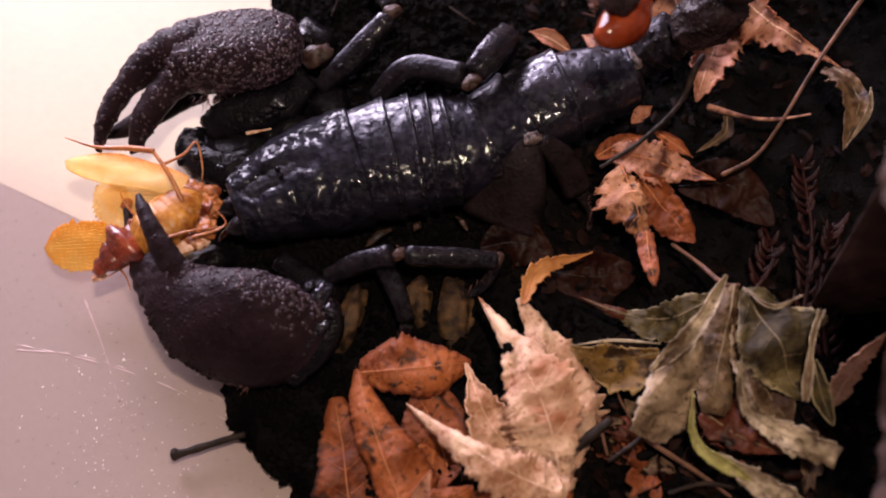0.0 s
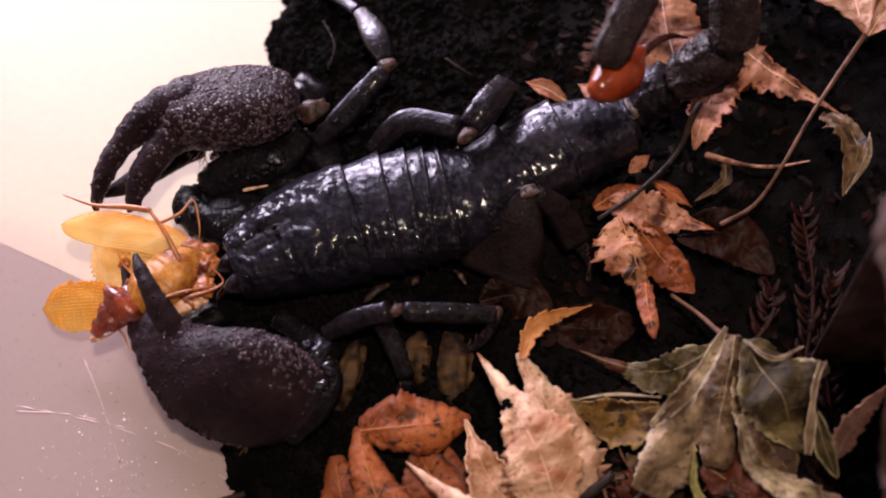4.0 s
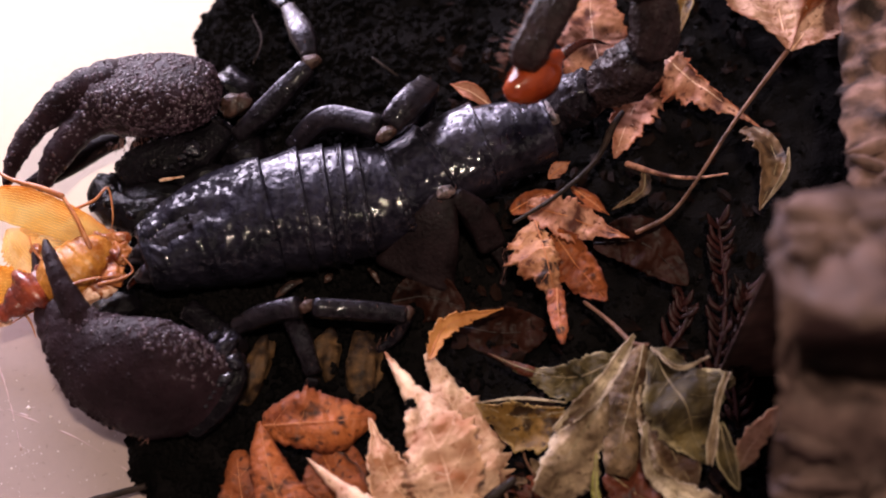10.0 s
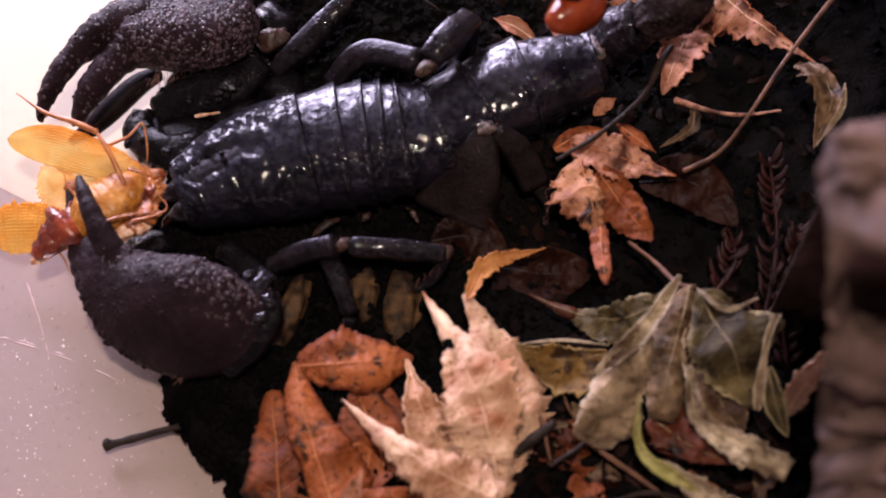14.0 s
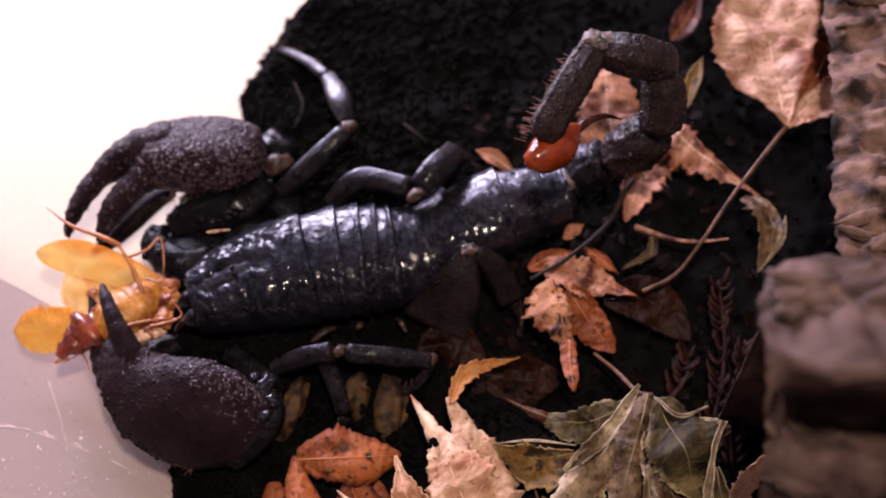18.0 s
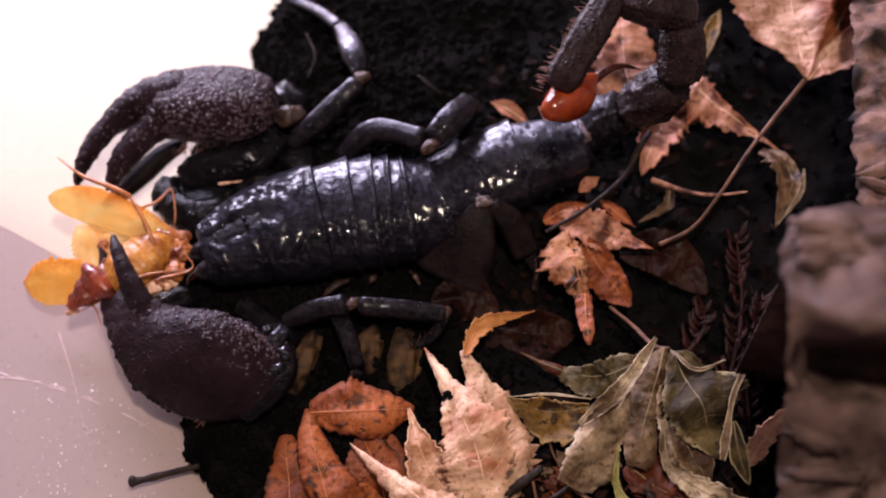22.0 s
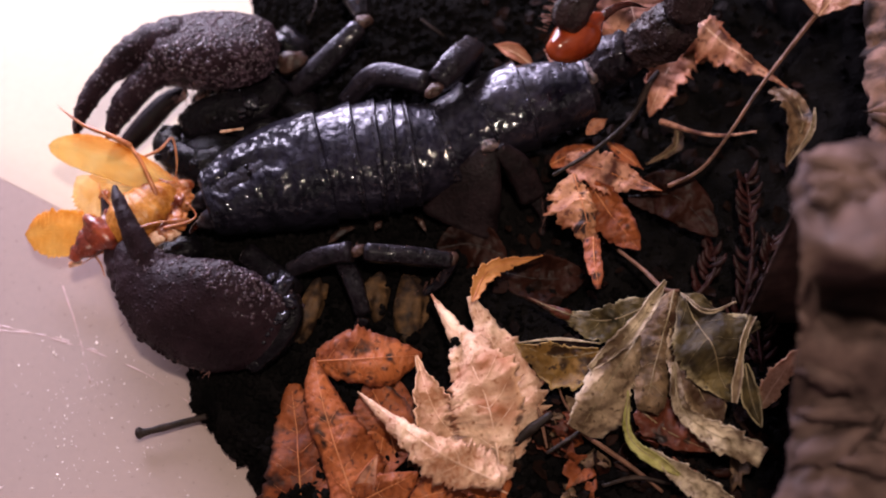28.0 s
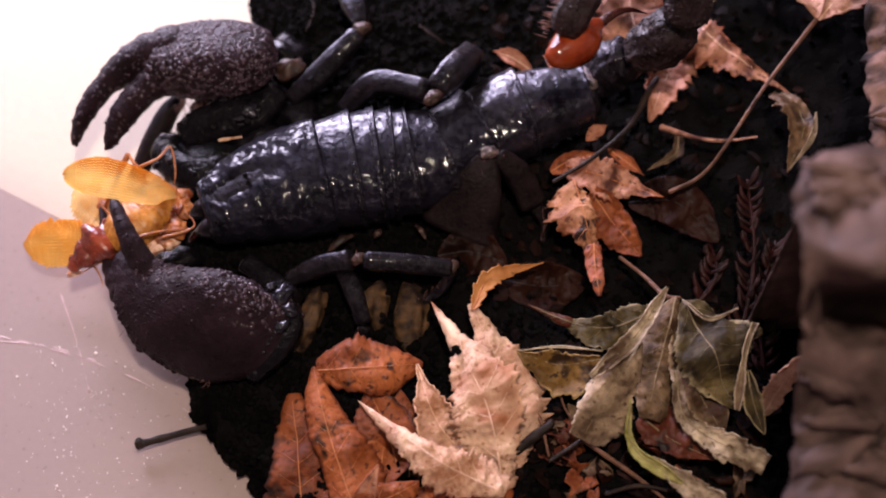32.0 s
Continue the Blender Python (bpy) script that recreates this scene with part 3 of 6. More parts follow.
def white_panel():
    """A white sheet whose straight edge crosses the floor; weaker light towards that edge is painted in."""
    a, b = Vector((-95.8, 9.4, -7.0)), Vector((-76.3, -1.5, -7.0))
    along = (b - a).normalized()
    out = Vector((-along.y, along.x, 0))
    bm = bmesh.new()
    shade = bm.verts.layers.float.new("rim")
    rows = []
    # rim steers the painted falloff of light, strongest at the straight edge
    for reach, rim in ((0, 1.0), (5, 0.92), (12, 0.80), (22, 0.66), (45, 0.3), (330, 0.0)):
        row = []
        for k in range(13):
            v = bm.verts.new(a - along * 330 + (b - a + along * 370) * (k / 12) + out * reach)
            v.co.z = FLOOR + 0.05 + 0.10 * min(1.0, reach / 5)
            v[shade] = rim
            row.append(v)
        rows.append(row)
    for low, high in zip(rows, rows[1:]):
        for k in range(12):
            bm.faces.new((low[k], low[k + 1], high[k + 1], high[k]))
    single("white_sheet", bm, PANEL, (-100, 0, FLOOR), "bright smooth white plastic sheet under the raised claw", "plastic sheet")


def floor_marks():
    """Scratches and specks of dust on the plastic floor."""
    lines = [[(-95.7, -22.6, -7.0), (-78.9, -27.5, -7.0), (-64.6, -33.6, -7.0), (-54.9, -40.1, -7.0)], [(-95.5, -23.8, -7.0), (-83.8, -25.5, -7.0), (-74.2, -28.8, -7.0)],
             [(-83.9, -11.9, -7.0), (-78.7, -24.5, -7.0), (-75.1, -35.4, -7.0)]]
    for pts in lines:
        bm = bmesh.new()
        tube(bm, [(p[0], p[1], FLOOR - 0.16, 0.22) for p in pts], 24, 5, round_ends=False, wobble=0.8)
        single("scratch", bm, SCRATCH, pts[0], "fine pale scratch in the plastic floor", "scratch", "scratches", "structure")
    rnd = random.Random(31)
    verts, faces = [], []
    for _ in range(300):
        x, y = rnd.uniform(-105, -45), rnd.uniform(-75, -20)
        if rnd.random() < 0.5:
            x, y = rnd.gauss(-76, 7), rnd.gauss(-42, 9)
        s = 0.09 * math.exp(rnd.gauss(0.25, 0.6))
        k = len(verts)
        for d in ((1, 0, 0), (0, 1, 0), (-1, 0, 0), (0, -1, 0), (0, 0, 0.8)):
            verts.append((Vector((x, y, FLOOR)) + Vector(d) * s * rnd.uniform(0.7, 1.4)) * MM)
        faces += [(k + i, k + (i + 1) % 4, k + 4) for i in range(4)]
    data = bpy.data.meshes.new("dust")
    data.from_pydata(verts, [], faces)
    data.materials.append(DUST)
    tagged(new("dust", data), "white specks of dust on the plastic floor", "dust", kind="stuff")


floor_and_box()
box_walls()
white_panel()
floor_marks()


# ---- the scorpion ----
MOVING = {}
FRONT_HIP = (-60.6, 25.5, 2.0)
CLAW_WRIST = (-38.8, 25.9, 11.0)
scorpion = thing("scorpion", (0, 5, 2), "large glossy black scorpion holding and eating a cockroach on soil", "scorpion")

# body axis: x, y, z, half width, half height
AXIS = [(*p, a, b) for p, a, b in (
    ((-51.4, -4.6, 9.0), 6.0, 4.7), ((-47.5, -3.2, 9.0), 7.6, 5.8), ((-41.1, -0.4, 9.0), 9.7, 7.3), ((-34.3, 1.8, 9.0), 11.0, 8.2), ((-26.4, 3.8, 9.0), 11.4, 8.5),
    ((-18.4, 5.2, 9.0), 11.5, 8.5), ((-11.5, 6.0, 9.0), 10.6, 7.9), ((-5.2, 7.6, 9.0), 9.3, 7.0), ((0.6, 11.0, 9.0), 8.7, 6.6), ((5.9, 13.9, 9.4), 8.9, 6.7),
    ((11.2, 16.2, 9.7), 8.8, 6.8), ((17.6, 17.8, 10.1), 7.6, 6.4), ((23.3, 19.3, 10.4), 6.0, 5.6), ((26.4, 20.0, 10.8), 4.8, 4.8))]


def body_at(s):
    """Centre, half width, half height, side and up of the body at s from 0, the head, to 1."""
    n = 80
    k = min(max(s, 0), 1) * n
    line = BODY_LINE
    i = min(int(k), n - 1)
    q = line[i] * (1 - (k - i)) + line[i + 1] * (k - i)
    ahead = Vector(line[min(i + 1, n)][:3] - line[max(i - 1, 0)][:3]).normalized()
    side = ahead.cross(Vector((0, 0, 1))).normalized()
    return Vector(q[:3]), float(q[3]), float(q[4]), side, side.cross(ahead)


BODY_LINE = curve(AXIS, 80)


def shell_plate(s0, s1, lift0, lift1, reach=105, steps=7, lip=0.25, furrow=0.0, relief=0.15):
    bm = bmesh.new()
    rows = []
    for k in range(steps + 1):
        u = k / steps
        c, w, h, side, up = body_at(s0 + (s1 - s0) * u)
        lift = lift0 + (lift1 - lift0) * u + lip * max(0, (u - 0.75) / 0.25) ** 2
        row = []
        for a in np.linspace(-radians(reach), radians(reach), 41).tolist():
            dent = furrow * math.exp(-((a / 0.16) ** 2)) * math.sin(math.pi * min(1, u * 1.2))
            keel = 0.14 * math.exp(-(((abs(a) - 0.75) / 0.12) ** 2))
            run = s0 + (s1 - s0) * u
            grain = relief * noise.noise(Vector((a * 4, run * 45, 3))) + relief * 0.4 * noise.noise(Vector((a * 9, run * 110, 7))) - relief * 0.9 * abs(noise.noise(Vector((a * 2.6, run * 30, 9)))) + relief * 0.3 * noise.noise(Vector((a * 22, run * 240, 2)))
            sn, cs = math.sin(a), math.cos(a)
            row.append(c + side * (w + lift) * math.copysign(abs(sn) ** 0.9, sn) + up * ((h + lift) * math.copysign(abs(cs) ** 0.82, cs) - dent + keel + grain))
        rows.append(row)
    rings(bm, rows, close=False)
    return bm


def rim_strip(s0, s1, lift, seed):
    """The beaded rear edge of a back plate."""
    bm = bmesh.new()
    rows = []
    for k in range(5):
        u = k / 4
        c, w, h, side, up = body_at(s0 + (s1 - s0) * u)
        row = []
        for a in np.linspace(-radians(96), radians(96), 90).tolist():
            flank = min(1.0, max(0.0, (a - 0.05) / 0.3))
            bead = flank * (0.3 * abs(math.sin(a * 15 + seed)) + 0.3 * noise.noise(Vector((a * 7, u * 2, seed)))) - 0.1 * (1 - flank)
            r = lift + (0.12 + bead) * math.sin(math.pi * u)
            sn, cs = math.sin(a), math.cos(a)
            row.append(c + side * (w + r) * math.copysign(abs(sn) ** 0.9, sn) + up * (h + r) * math.copysign(abs(cs) ** 0.82, cs))
        rows.append(row)
    rings(bm, rows, close=False)
    return bm


def with_thickness(ob, mm):
    mod = ob.modifiers.new("thickness", "SOLIDIFY")
    mod.thickness, mod.offset = mm * MM, -1
    return ob


def scorpion_body():
    bm = bmesh.new()
    loops = []
    for k in range(61):
        c, w, h, side, up = body_at(k / 60)
        loops.append([c + side * (w * 0.96 * math.cos(t)) + up * (h * 0.93 * math.sin(t)) for t in np.linspace(0, 2 * math.pi, 28, endpoint=False)])
    rings(bm, loops)
    part("underside", bm, LIMB, scorpion, "dark leathery flanks and underside")
    car = with_thickness(part("carapace", shell_plate(0.005, 0.293, 0.15, 0.45, 108, 60, 0.1, 1.3, 0.62), SHIELD, scorpion, "glossy black head shield with a median furrow"), 0.4)
    for s, a in ((0.14, 0.09), (0.14, -0.09), (0.035, 0.75), (0.035, -0.75), (0.05, 0.8), (0.05, -0.8)):
        c, w, h, side, up = body_at(s)
        bm = bmesh.new()
        blob(bm, c + side * w * math.sin(a) + up * (h * math.cos(a) + 0.1), (0.55, 0.55, 0.55), detail=2)
        part("eye", bm, SHELL, car)
    cuts = [0.295, 0.348, 0.393, 0.427, 0.466, 0.541, 0.652, 0.776, 0.96]
    for i, (s0, s1) in enumerate(zip(cuts, cuts[1:])):
        ob = part("tergite", shell_plate(s0 - 0.004, s1 + 0.006, -0.25, 0.5, 103, 14 if i < 4 else 22, 0.4, -0.15, 0.28), PLATE if i < 6 else HIND, scorpion)
        with_thickness(ob, 0.35)
        part("rim", rim_strip(s1 - 0.006, s1 + 0.006, 0.62, i), RIM, ob, "beaded rear edge of the plate")
    c, w, h, side, up = body_at(0.985)
    bm = bmesh.new()
    blob(bm, c + up * h * 1.02 - side * w * 0.1, (1.3, 2.6, 0.9), (0, 0, 20), 0.4, 2.0, 3)
    part("membrane", bm, WORN, scorpion, "pale soft skin at the root of the tail")
    for pts, r in ((((-27.4, -11.4, 5.0), (-25.0, -9.6, 5.8), (-22.7, -8.3, 5.4)), 0.75),
                   (((-18.3, -8.6, 5.0), (-17.7, -7.9, 5.4), (-17.1, -7.0, 5.2)), 0.6), (((-10.2, -6.2, 5.2), (-9.2, -7.5, 5.6), (-8.3, -9.0, 5.0)), 0.6)):
        bm = bmesh.new()
        tube(bm, [(*p, q) for p, q in zip(pts, (r * 0.4, r, r * 0.4))], 16, 10, flat=0.6, wobble=0.9)
        part("side_fold", bm, JOINT, scorpion, "pale brown fold of soft skin along the flank")
    # mouth parts
    for k in (-1, 1):
        c, w, h, side, up = body_at(0.0)
        f = c + side * k * 2.2 + Vector((2.0, 0.3, -1.6))
        bm = bmesh.new()
        tube(bm, [(*(f + Vector((3, 1, 0))), 2.2), (*(f + Vector((-1.5, -0.4, 0))), 2.3), (*(f + Vector((-4.0, -1.0, -0.8))), 1.2)], 8, 10)
        ch = part("chelicera", bm, LIMB, scorpion, "small dark jaw")
        bm = bmesh.new()
        tube(bm, [(*(f + Vector((-3.5, -0.6, -0.3))), 0.9), (*(f + Vector((-5.5, -1.2 - k * 0.5, -1.5))), 0.6), (*(f + Vector((-6.3, -1.4 - k * 1.2, -2.4))), 0.12)], 6, 8)
        part("jaw_tip", bm, STING, ch)


def keeled(bm, points, n=24, sides=32, flat=1.0, seed=0):
    """A limb segment of boxy section with low keels along its edges and swollen ends."""
    line = curve(points, n)
    loops = []
    for k, q in enumerate(line):
        a, b = line[max(k - 1, 0)], line[min(k + 1, n)]
        ahead = Vector(b[:3] - a[:3]).normalized()
        side = ahead.cross(Vector((0, -0.3, 0.95))).normalized()
        over = side.cross(ahead)
        r = float(q[3]) * (1 + 0.10 * math.exp(-((n - k) / 2.5) ** 2)) * (1 + 0.06 * noise.noise(Vector((k * 0.2, seed, 0))))
        if k in (0, n):
            r *= 0.72
        loop = []
        for t in np.linspace(0, 2 * math.pi, sides, endpoint=False).tolist():
            box = (abs(math.cos(t)) ** 3 + abs(math.sin(t)) ** 3) ** (-1 / 3)
            keel = 0.94 * box + 0.07 * (0.7 + 0.3 * abs(math.sin(k * 1.1))) * max(0, math.cos(4 * t + math.pi)) ** 12 + 0.05 * max(0, math.sin(t)) ** 30
            keel += 0.05 * noise.noise(Vector((math.cos(t) * 2, math.sin(t) * 2, k * 0.3 + seed * 7)))
            loop.append(Vector(q[:3]) + r * keel * (math.cos(t) * side + flat * math.sin(t) * over))
        loops.append(loop)
    rings(bm, loops)
    return bm


def limb(name, segments, mats, label=""):
    """A leg or arm of jointed segments: the first is the part, the others hang on it."""
    top, made = None, []
    for i, (kind, points, flat) in enumerate(segments):
        bm = bmesh.new()
        keeled(bm, points, flat=flat, seed=i + len(points[0]) + int(points[0][0]))
        ob = part(name if i == 0 else kind, bm, mats[i % len(mats)], top or scorpion, label if i == 0 else "")
        top = top or ob
        made.append(ob)
    if name == "leg":
        for k, (kind, points, flat) in enumerate(segments):
            for p, q in zip(points, points[1:]):
                fringe(made[k], p[:3], q[:3], (0.1, 0.35, 1.3), 9, 1.6, 90 + k)
    grains(made, 30 * len(made), 0.22, (0, -0.3, 1), len(name) + int(points[0][0] * 10), -0.1, mats[0], 0.3)
    return top


def knob(parent, at, r, mat=None):
    bm = bmesh.new()
    blob(bm, at, (r, r * 0.72, r * 0.65), (0, 0, 35), bumps=0.4, rough=1.4, detail=3)
    part("joint", bm, mat or JOINT, parent, "pale brown soft joint")


def legs():
    w = lambda p, r: (*p, r)
    a = limb("leg", [
        ("femur", [w((-35.6, 22.1, 7.0), 1.8), w((-28.6, 26.6, 11.0), 2.6), w((-21.0, 33.0, 15.0), 1.9)], 1.0),
        ("tibia", [w((-20.6, 34.7, 15.0), 1.5), w((-22.4, 41.0, 14.0), 2.75), w((-25.7, 49.9, 11.0), 1.5)], 1.0),
        ("tarsus", [w((-25.9, 49.9, 11.0), 1.3), w((-30.6, 56.7, 7.0), 1.2), w((-36.3, 62.7, 3.0), 0.9), w((-38.7, 64.2, 1.5), 0.3)], 1.0)], [LIMB, LIMB, LIMB], "front walking leg, bent at the knee")
    knob(a, (-20.5, 33.7, 15.5), 1.9)
    b = limb("leg", [
        ("femur", [w((-24.7, 18.7, 8.0), 2.0), w((-17.4, 21.5, 14.0), 2.6), w((-7.1, 17.3, 17.0), 2.3)], 0.9),
        ("patella", [w((-5.7, 17.0, 17.5), 2.3), w((-2.3, 21.0, 18.0), 3.1), w((1.8, 27.3, 15.0), 2.5)], 1.0),
        ("tibia", [w((2.7, 28.6, 14.0), 1.6), w((1.3, 26.3, 7.0), 1.4), w((-2.3, 24.8, 2.5), 0.8)], 1.0)], [LIMB], "dark walking leg folded over the back edge")
    knob(b, (-6.0, 15.1, 18.4), 2.0)
    c = limb("leg", [
        ("femur", [w((-34.8, -17.4, 5.0), 1.8), w((-28.4, -16.5, 9.0), 2.2), w((-22.1, -16.5, 11.5), 2.0)], 1.0),
        ("patella", [w((-20.1, -16.7, 11.5), 1.9), w((-11.1, -16.9, 10.0), 2.0), w((-3.2, -17.4, 8.5), 1.7)], 1.0),
        ("tarsus", [w((-3.0, -17.3, 8.0), 1.2), w((-5.7, -20.0, 4.0), 1.1), w((-10.2, -22.2, 2.0), 0.5)], 1.0)], [LIMB], "walking leg lying level along the flank")
    knob(c, (-21.1, -16.6, 12.0), 1.5)
    knob(c, (-3.4, -17.3, 8.6), 1.7)
    d = limb("leg", [
        ("femur", [w((4.7, 4.2, 14.5), 1.8), w((2.5, 0.1, 11.5), 5.0), w((0.2, -4.0, 7.0), 7.2), w((-1.7, -7.2, 3.0), 8.0)], 0.30),
        ("patella", [w((5.9, 4.5, 14.0), 1.8), w((10.3, 1.8, 10.0), 3.0), w((13.2, -2.3, 5.0), 2.8)], 0.8),
        ("tarsus", [w((13.6, -2.1, 4.5), 1.6), w((15.6, -5.2, 2.5), 1.2), w((14.7, -8.9, 1.5), 0.5)], 1.0)], [DULL], "broad flat hind leg with a raised knee")
    knob(d, (4.5, 3.8, 15.8), 1.7, WORN)
    e = limb("leg", [
        ("femur", [w((-26.0, -12.9, 6.0), 1.8), w((-22.2, -21.2, 8.0), 2.0), w((-20.3, -27.0, 5.0), 1.6)], 1.0),
        ("tarsus", [w((-20.2, -27.1, 4.5), 1.4), w((-22.2, -30.6, 2.0), 1.0), w((-24.4, -32.7, 1.5), 0.4)], 1.0)], [LIMB], "dark leg bent down into the soil")
    bm = bmesh.new()
    tube(bm, [w((-59.4, 25.9, 2.0), 1.6), w((-63.1, 24.2, 1.0), 2.2), w((-67.8, 19.8, 0.0), 2.4), w((-72.0, 15.8, -1.0), 1.9), w((-75.6, 13.0, -1.5), 0.8)], 16, 12)
    front = part("front_leg", bm, DULL, scorpion, "slim front leg reaching under the raised claw", pivot=FRONT_HIP)
    fringe(front, (-58.6, 25.3, 3.0), (-61.7, 24.5, 2.0), (-0.2, -1.0, 0.2), 14, 2.2, 23)
    MOVING["front_leg"] = front


def palm_mesh(centre, radii, turn, seed):
    bm = bmesh.new()
    made = bmesh.ops.create_icosphere(bm, subdivisions=4, radius=1.0)["verts"]
    m = Matrix.LocRotScale(centre, turn, None)
    for v in made:
        d = v.co.copy()
        sq = Vector([math.copysign(abs(t) ** 0.76, t) for t in d])
        taper = 1.0 - 0.10 * max(0.0, -d.x)
        s = 1 + 0.035 * noise.noise(d * 3 + Vector((seed, 0, 0))) + 0.02 * noise.noise(d * 9 + Vector((seed, 3, 0)))
        v.co = m @ (Vector((sq.x * radii[0], sq.y * radii[1] * taper, sq.z * radii[2] * taper)) * s)
    return bm


def claws():
    w = lambda p, r: (*p, r)
    # raised claw, beyond the head
    c = Vector((-51.9, 28.7, 13.0))
    turn = Euler((radians(-18), radians(-6), radians(-3)))
    rad = (14.0, 8.8, 6.2)
    up_claw = part("claw", palm_mesh(c, rad, turn, 1.0), CLAW, scorpion, "swollen grained pincer with open curved fingers", pivot=CLAW_WRIST)
    MOVING["claw"] = up_claw
    bm = bmesh.new()
    tube(bm, [w((-52.8, 29.9, 12.0), 5.0), w((-59.8, 30.5, 13.0), 5.3), w((-67.0, 28.4, 13.0), 3.9), w((-73.0, 23.2, 12.0), 2.5), w((-76.8, 17.5, 10.5), 1.9), w((-78.4, 12.7, 9.0), 1.0), w((-78.1, 11.4, 9.0), 0.4)], 40, 18, wobble=0.18)
    fixed = part("fixed_finger", bm, CLAW, up_claw)
    bm = bmesh.new()
    tube(bm, [w((-52.0, 27.1, 12.0), 4.6), w((-58.7, 26.0, 12.0), 4.6), w((-63.6, 23.3, 12.0), 3.3), w((-67.6, 19.1, 11.0), 2.9), w((-70.3, 15.1, 9.5), 2.2), w((-71.6, 11.9, 8.5), 1.2), w((-72.3, 10.7, 8.5), 0.4)], 40, 18, wobble=0.18)
    movable = part("movable_finger", bm, CLAW, up_claw)
    # Pale granule colour also brightens the raised claw in place of window light.
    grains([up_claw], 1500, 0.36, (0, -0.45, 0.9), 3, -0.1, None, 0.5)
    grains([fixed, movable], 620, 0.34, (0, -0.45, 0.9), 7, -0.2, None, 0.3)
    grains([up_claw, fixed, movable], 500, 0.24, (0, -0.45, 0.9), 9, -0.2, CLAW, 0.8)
    knob(up_claw, (-35.4, 27.8, 10.0), 3.2)
    knob(up_claw, (-33.3, 25.1, 8.0), 2.0)
    bm = bmesh.new()
    blob(bm, (-37.8, 35.0, 2.0), (5.0, 6.0, 4.5), (0, 0, 20), 0.4, 1.6, 3)
    part("wrist", bm, SHELL, up_claw)
    fringe(up_claw, (-59.2, 21.2, 8.0), (-39.1, 21.5, 8.0), (0, -1.0, -0.5), 40, 2.6, 21)
    arm = limb("arm", [
        ("arm_patella", [w((-38.2, 24.6, 7.0), 3.2), w((-43.7, 18.6, 7.0), 4.6), w((-52.6, 16.9, 6.0), 4.4), w((-57.9, 14.7, 5.0), 3.0)], 1.0),
        ("arm_femur", [w((-59.9, 14.9, 4.0), 3.0), w((-60.4, 10.3, 5.0), 3.4), w((-54.6, 5.7, 6.0), 3.8), w((-47.7, 6.4, 6.0), 3.6)], 1.0)], [SHELL], "thick dark arm joint behind the pincer")
    bm = bmesh.new()
    tube(bm, [w((-49.2, 11.4, 10.0), 0.38), w((-47.2, 11.4, 10.5), 0.3), w((-44.6, 11.5, 11.0), 0.15)], 8, 8, wobble=0.4)
    part("soft_fold", bm, FLESH, arm, "thin pale fold of skin at the arm joint")
    # Added polished blobs, each standing in for a highlight on the glossy arm.
    for p, r in (((-43.3, 17.3, 11.6), (1.5, 1.9, 1.0)), ((-45.0, 15.6, 11.3), (0.9, 0.8, 0.6)), ((-45.0, 14.4, 10.7), (0.7, 0.6, 0.6)), ((-50.5, 14.5, 10.2), (0.4, 0.4, 0.4)), ((-48.4, 13.9, 10.2), (0.4, 0.4, 0.4)), ((-47.2, 14.0, 10.4), (0.4, 0.4, 0.4))):
        bm = bmesh.new()
        blob(bm, p, r, (0, 0, 40), 0.5, 1.8, 3)
        part("boss", bm, RIM, arm, "polished black bead added for a glint on the joint")
    for limb_part in (arm, *arm.children):
        if limb_part.name.startswith("arm"):
            grains([limb_part], 46, 0.62, (0, -0.3, 0.95), 33, -0.2, SHELL, 0.5)
    fringe(arm, (-61.5, 13.5, 6.0), (-60.5, 8.0, 6.0), (-1.0, 0.2, 0.2), 26, 1.5, 28)
    fringe(arm, (-58.1, 22.3, 9.0), (-41.1, 22.6, 9.0), (0, -1.0, -0.4), 50, 2.2, 27)
    for p, r in (((-51.7, 9.3, 4.0), (7.5, 4.5, 4.5)), ((-42.6, 13.9, 4.0), (7.5, 4.5, 4.5)), ((-56.8, 11.4, 3.0), (4.5, 4.5, 4)), ((-34.6, 19.7, 4.0), (5, 4, 4)), ((-51.4, 25.5, 1.0), (6.0, 3.4, 4)), ((-57.6, -10.9, 1.0), (5.0, 3.4, 3)), ((-44.1, 24.8, 3.0), (8.0, 3.6, 4))):
        bm = bmesh.new()
        blob(bm, p, r, (0, 0, 15), 0.3, 1.4, 3)
        part("coxa", bm, SHELL, scorpion)
    # lower claw, beside the head, gripping the prey
    c = Vector((-50.4, -25.5, 9.0))
    turn = Euler((radians(8), radians(-16), radians(-20)))
    rad = (16.4, 10.8, 5.6)
    bm = bmesh.new()
    tube(bm, [w((-66.0, -14.3, 10.0), 3.0), w((-63.8, -17.7, 10.0), 5.0), w((-60.7, -21.8, 9.0), 7.6), w((-55.2, -26.1, 9.0), 9.8), w((-47.0, -28.7, 9.0), 10.6), w((-39.8, -28.5, 8.5), 8.6), w((-35.2, -27.5, 8.5), 5.2), w((-33.3, -26.9, 8.0), 3.0)], 60, 56, up=(0.12, -0.56, 0.82), flat=0.5)
    for v in bm.verts:
        v.co += Vector((1, 0.6, 0.8)) * (0.5 * noise.noise(v.co * 0.25) + 0.45 * noise.noise(v.co * 0.7) + 0.18 * noise.noise(v.co * 2.0))
    low_claw = part("claw", bm, CLAW, scorpion, "broad dark pincer gripping the cockroach")
    bm = bmesh.new()
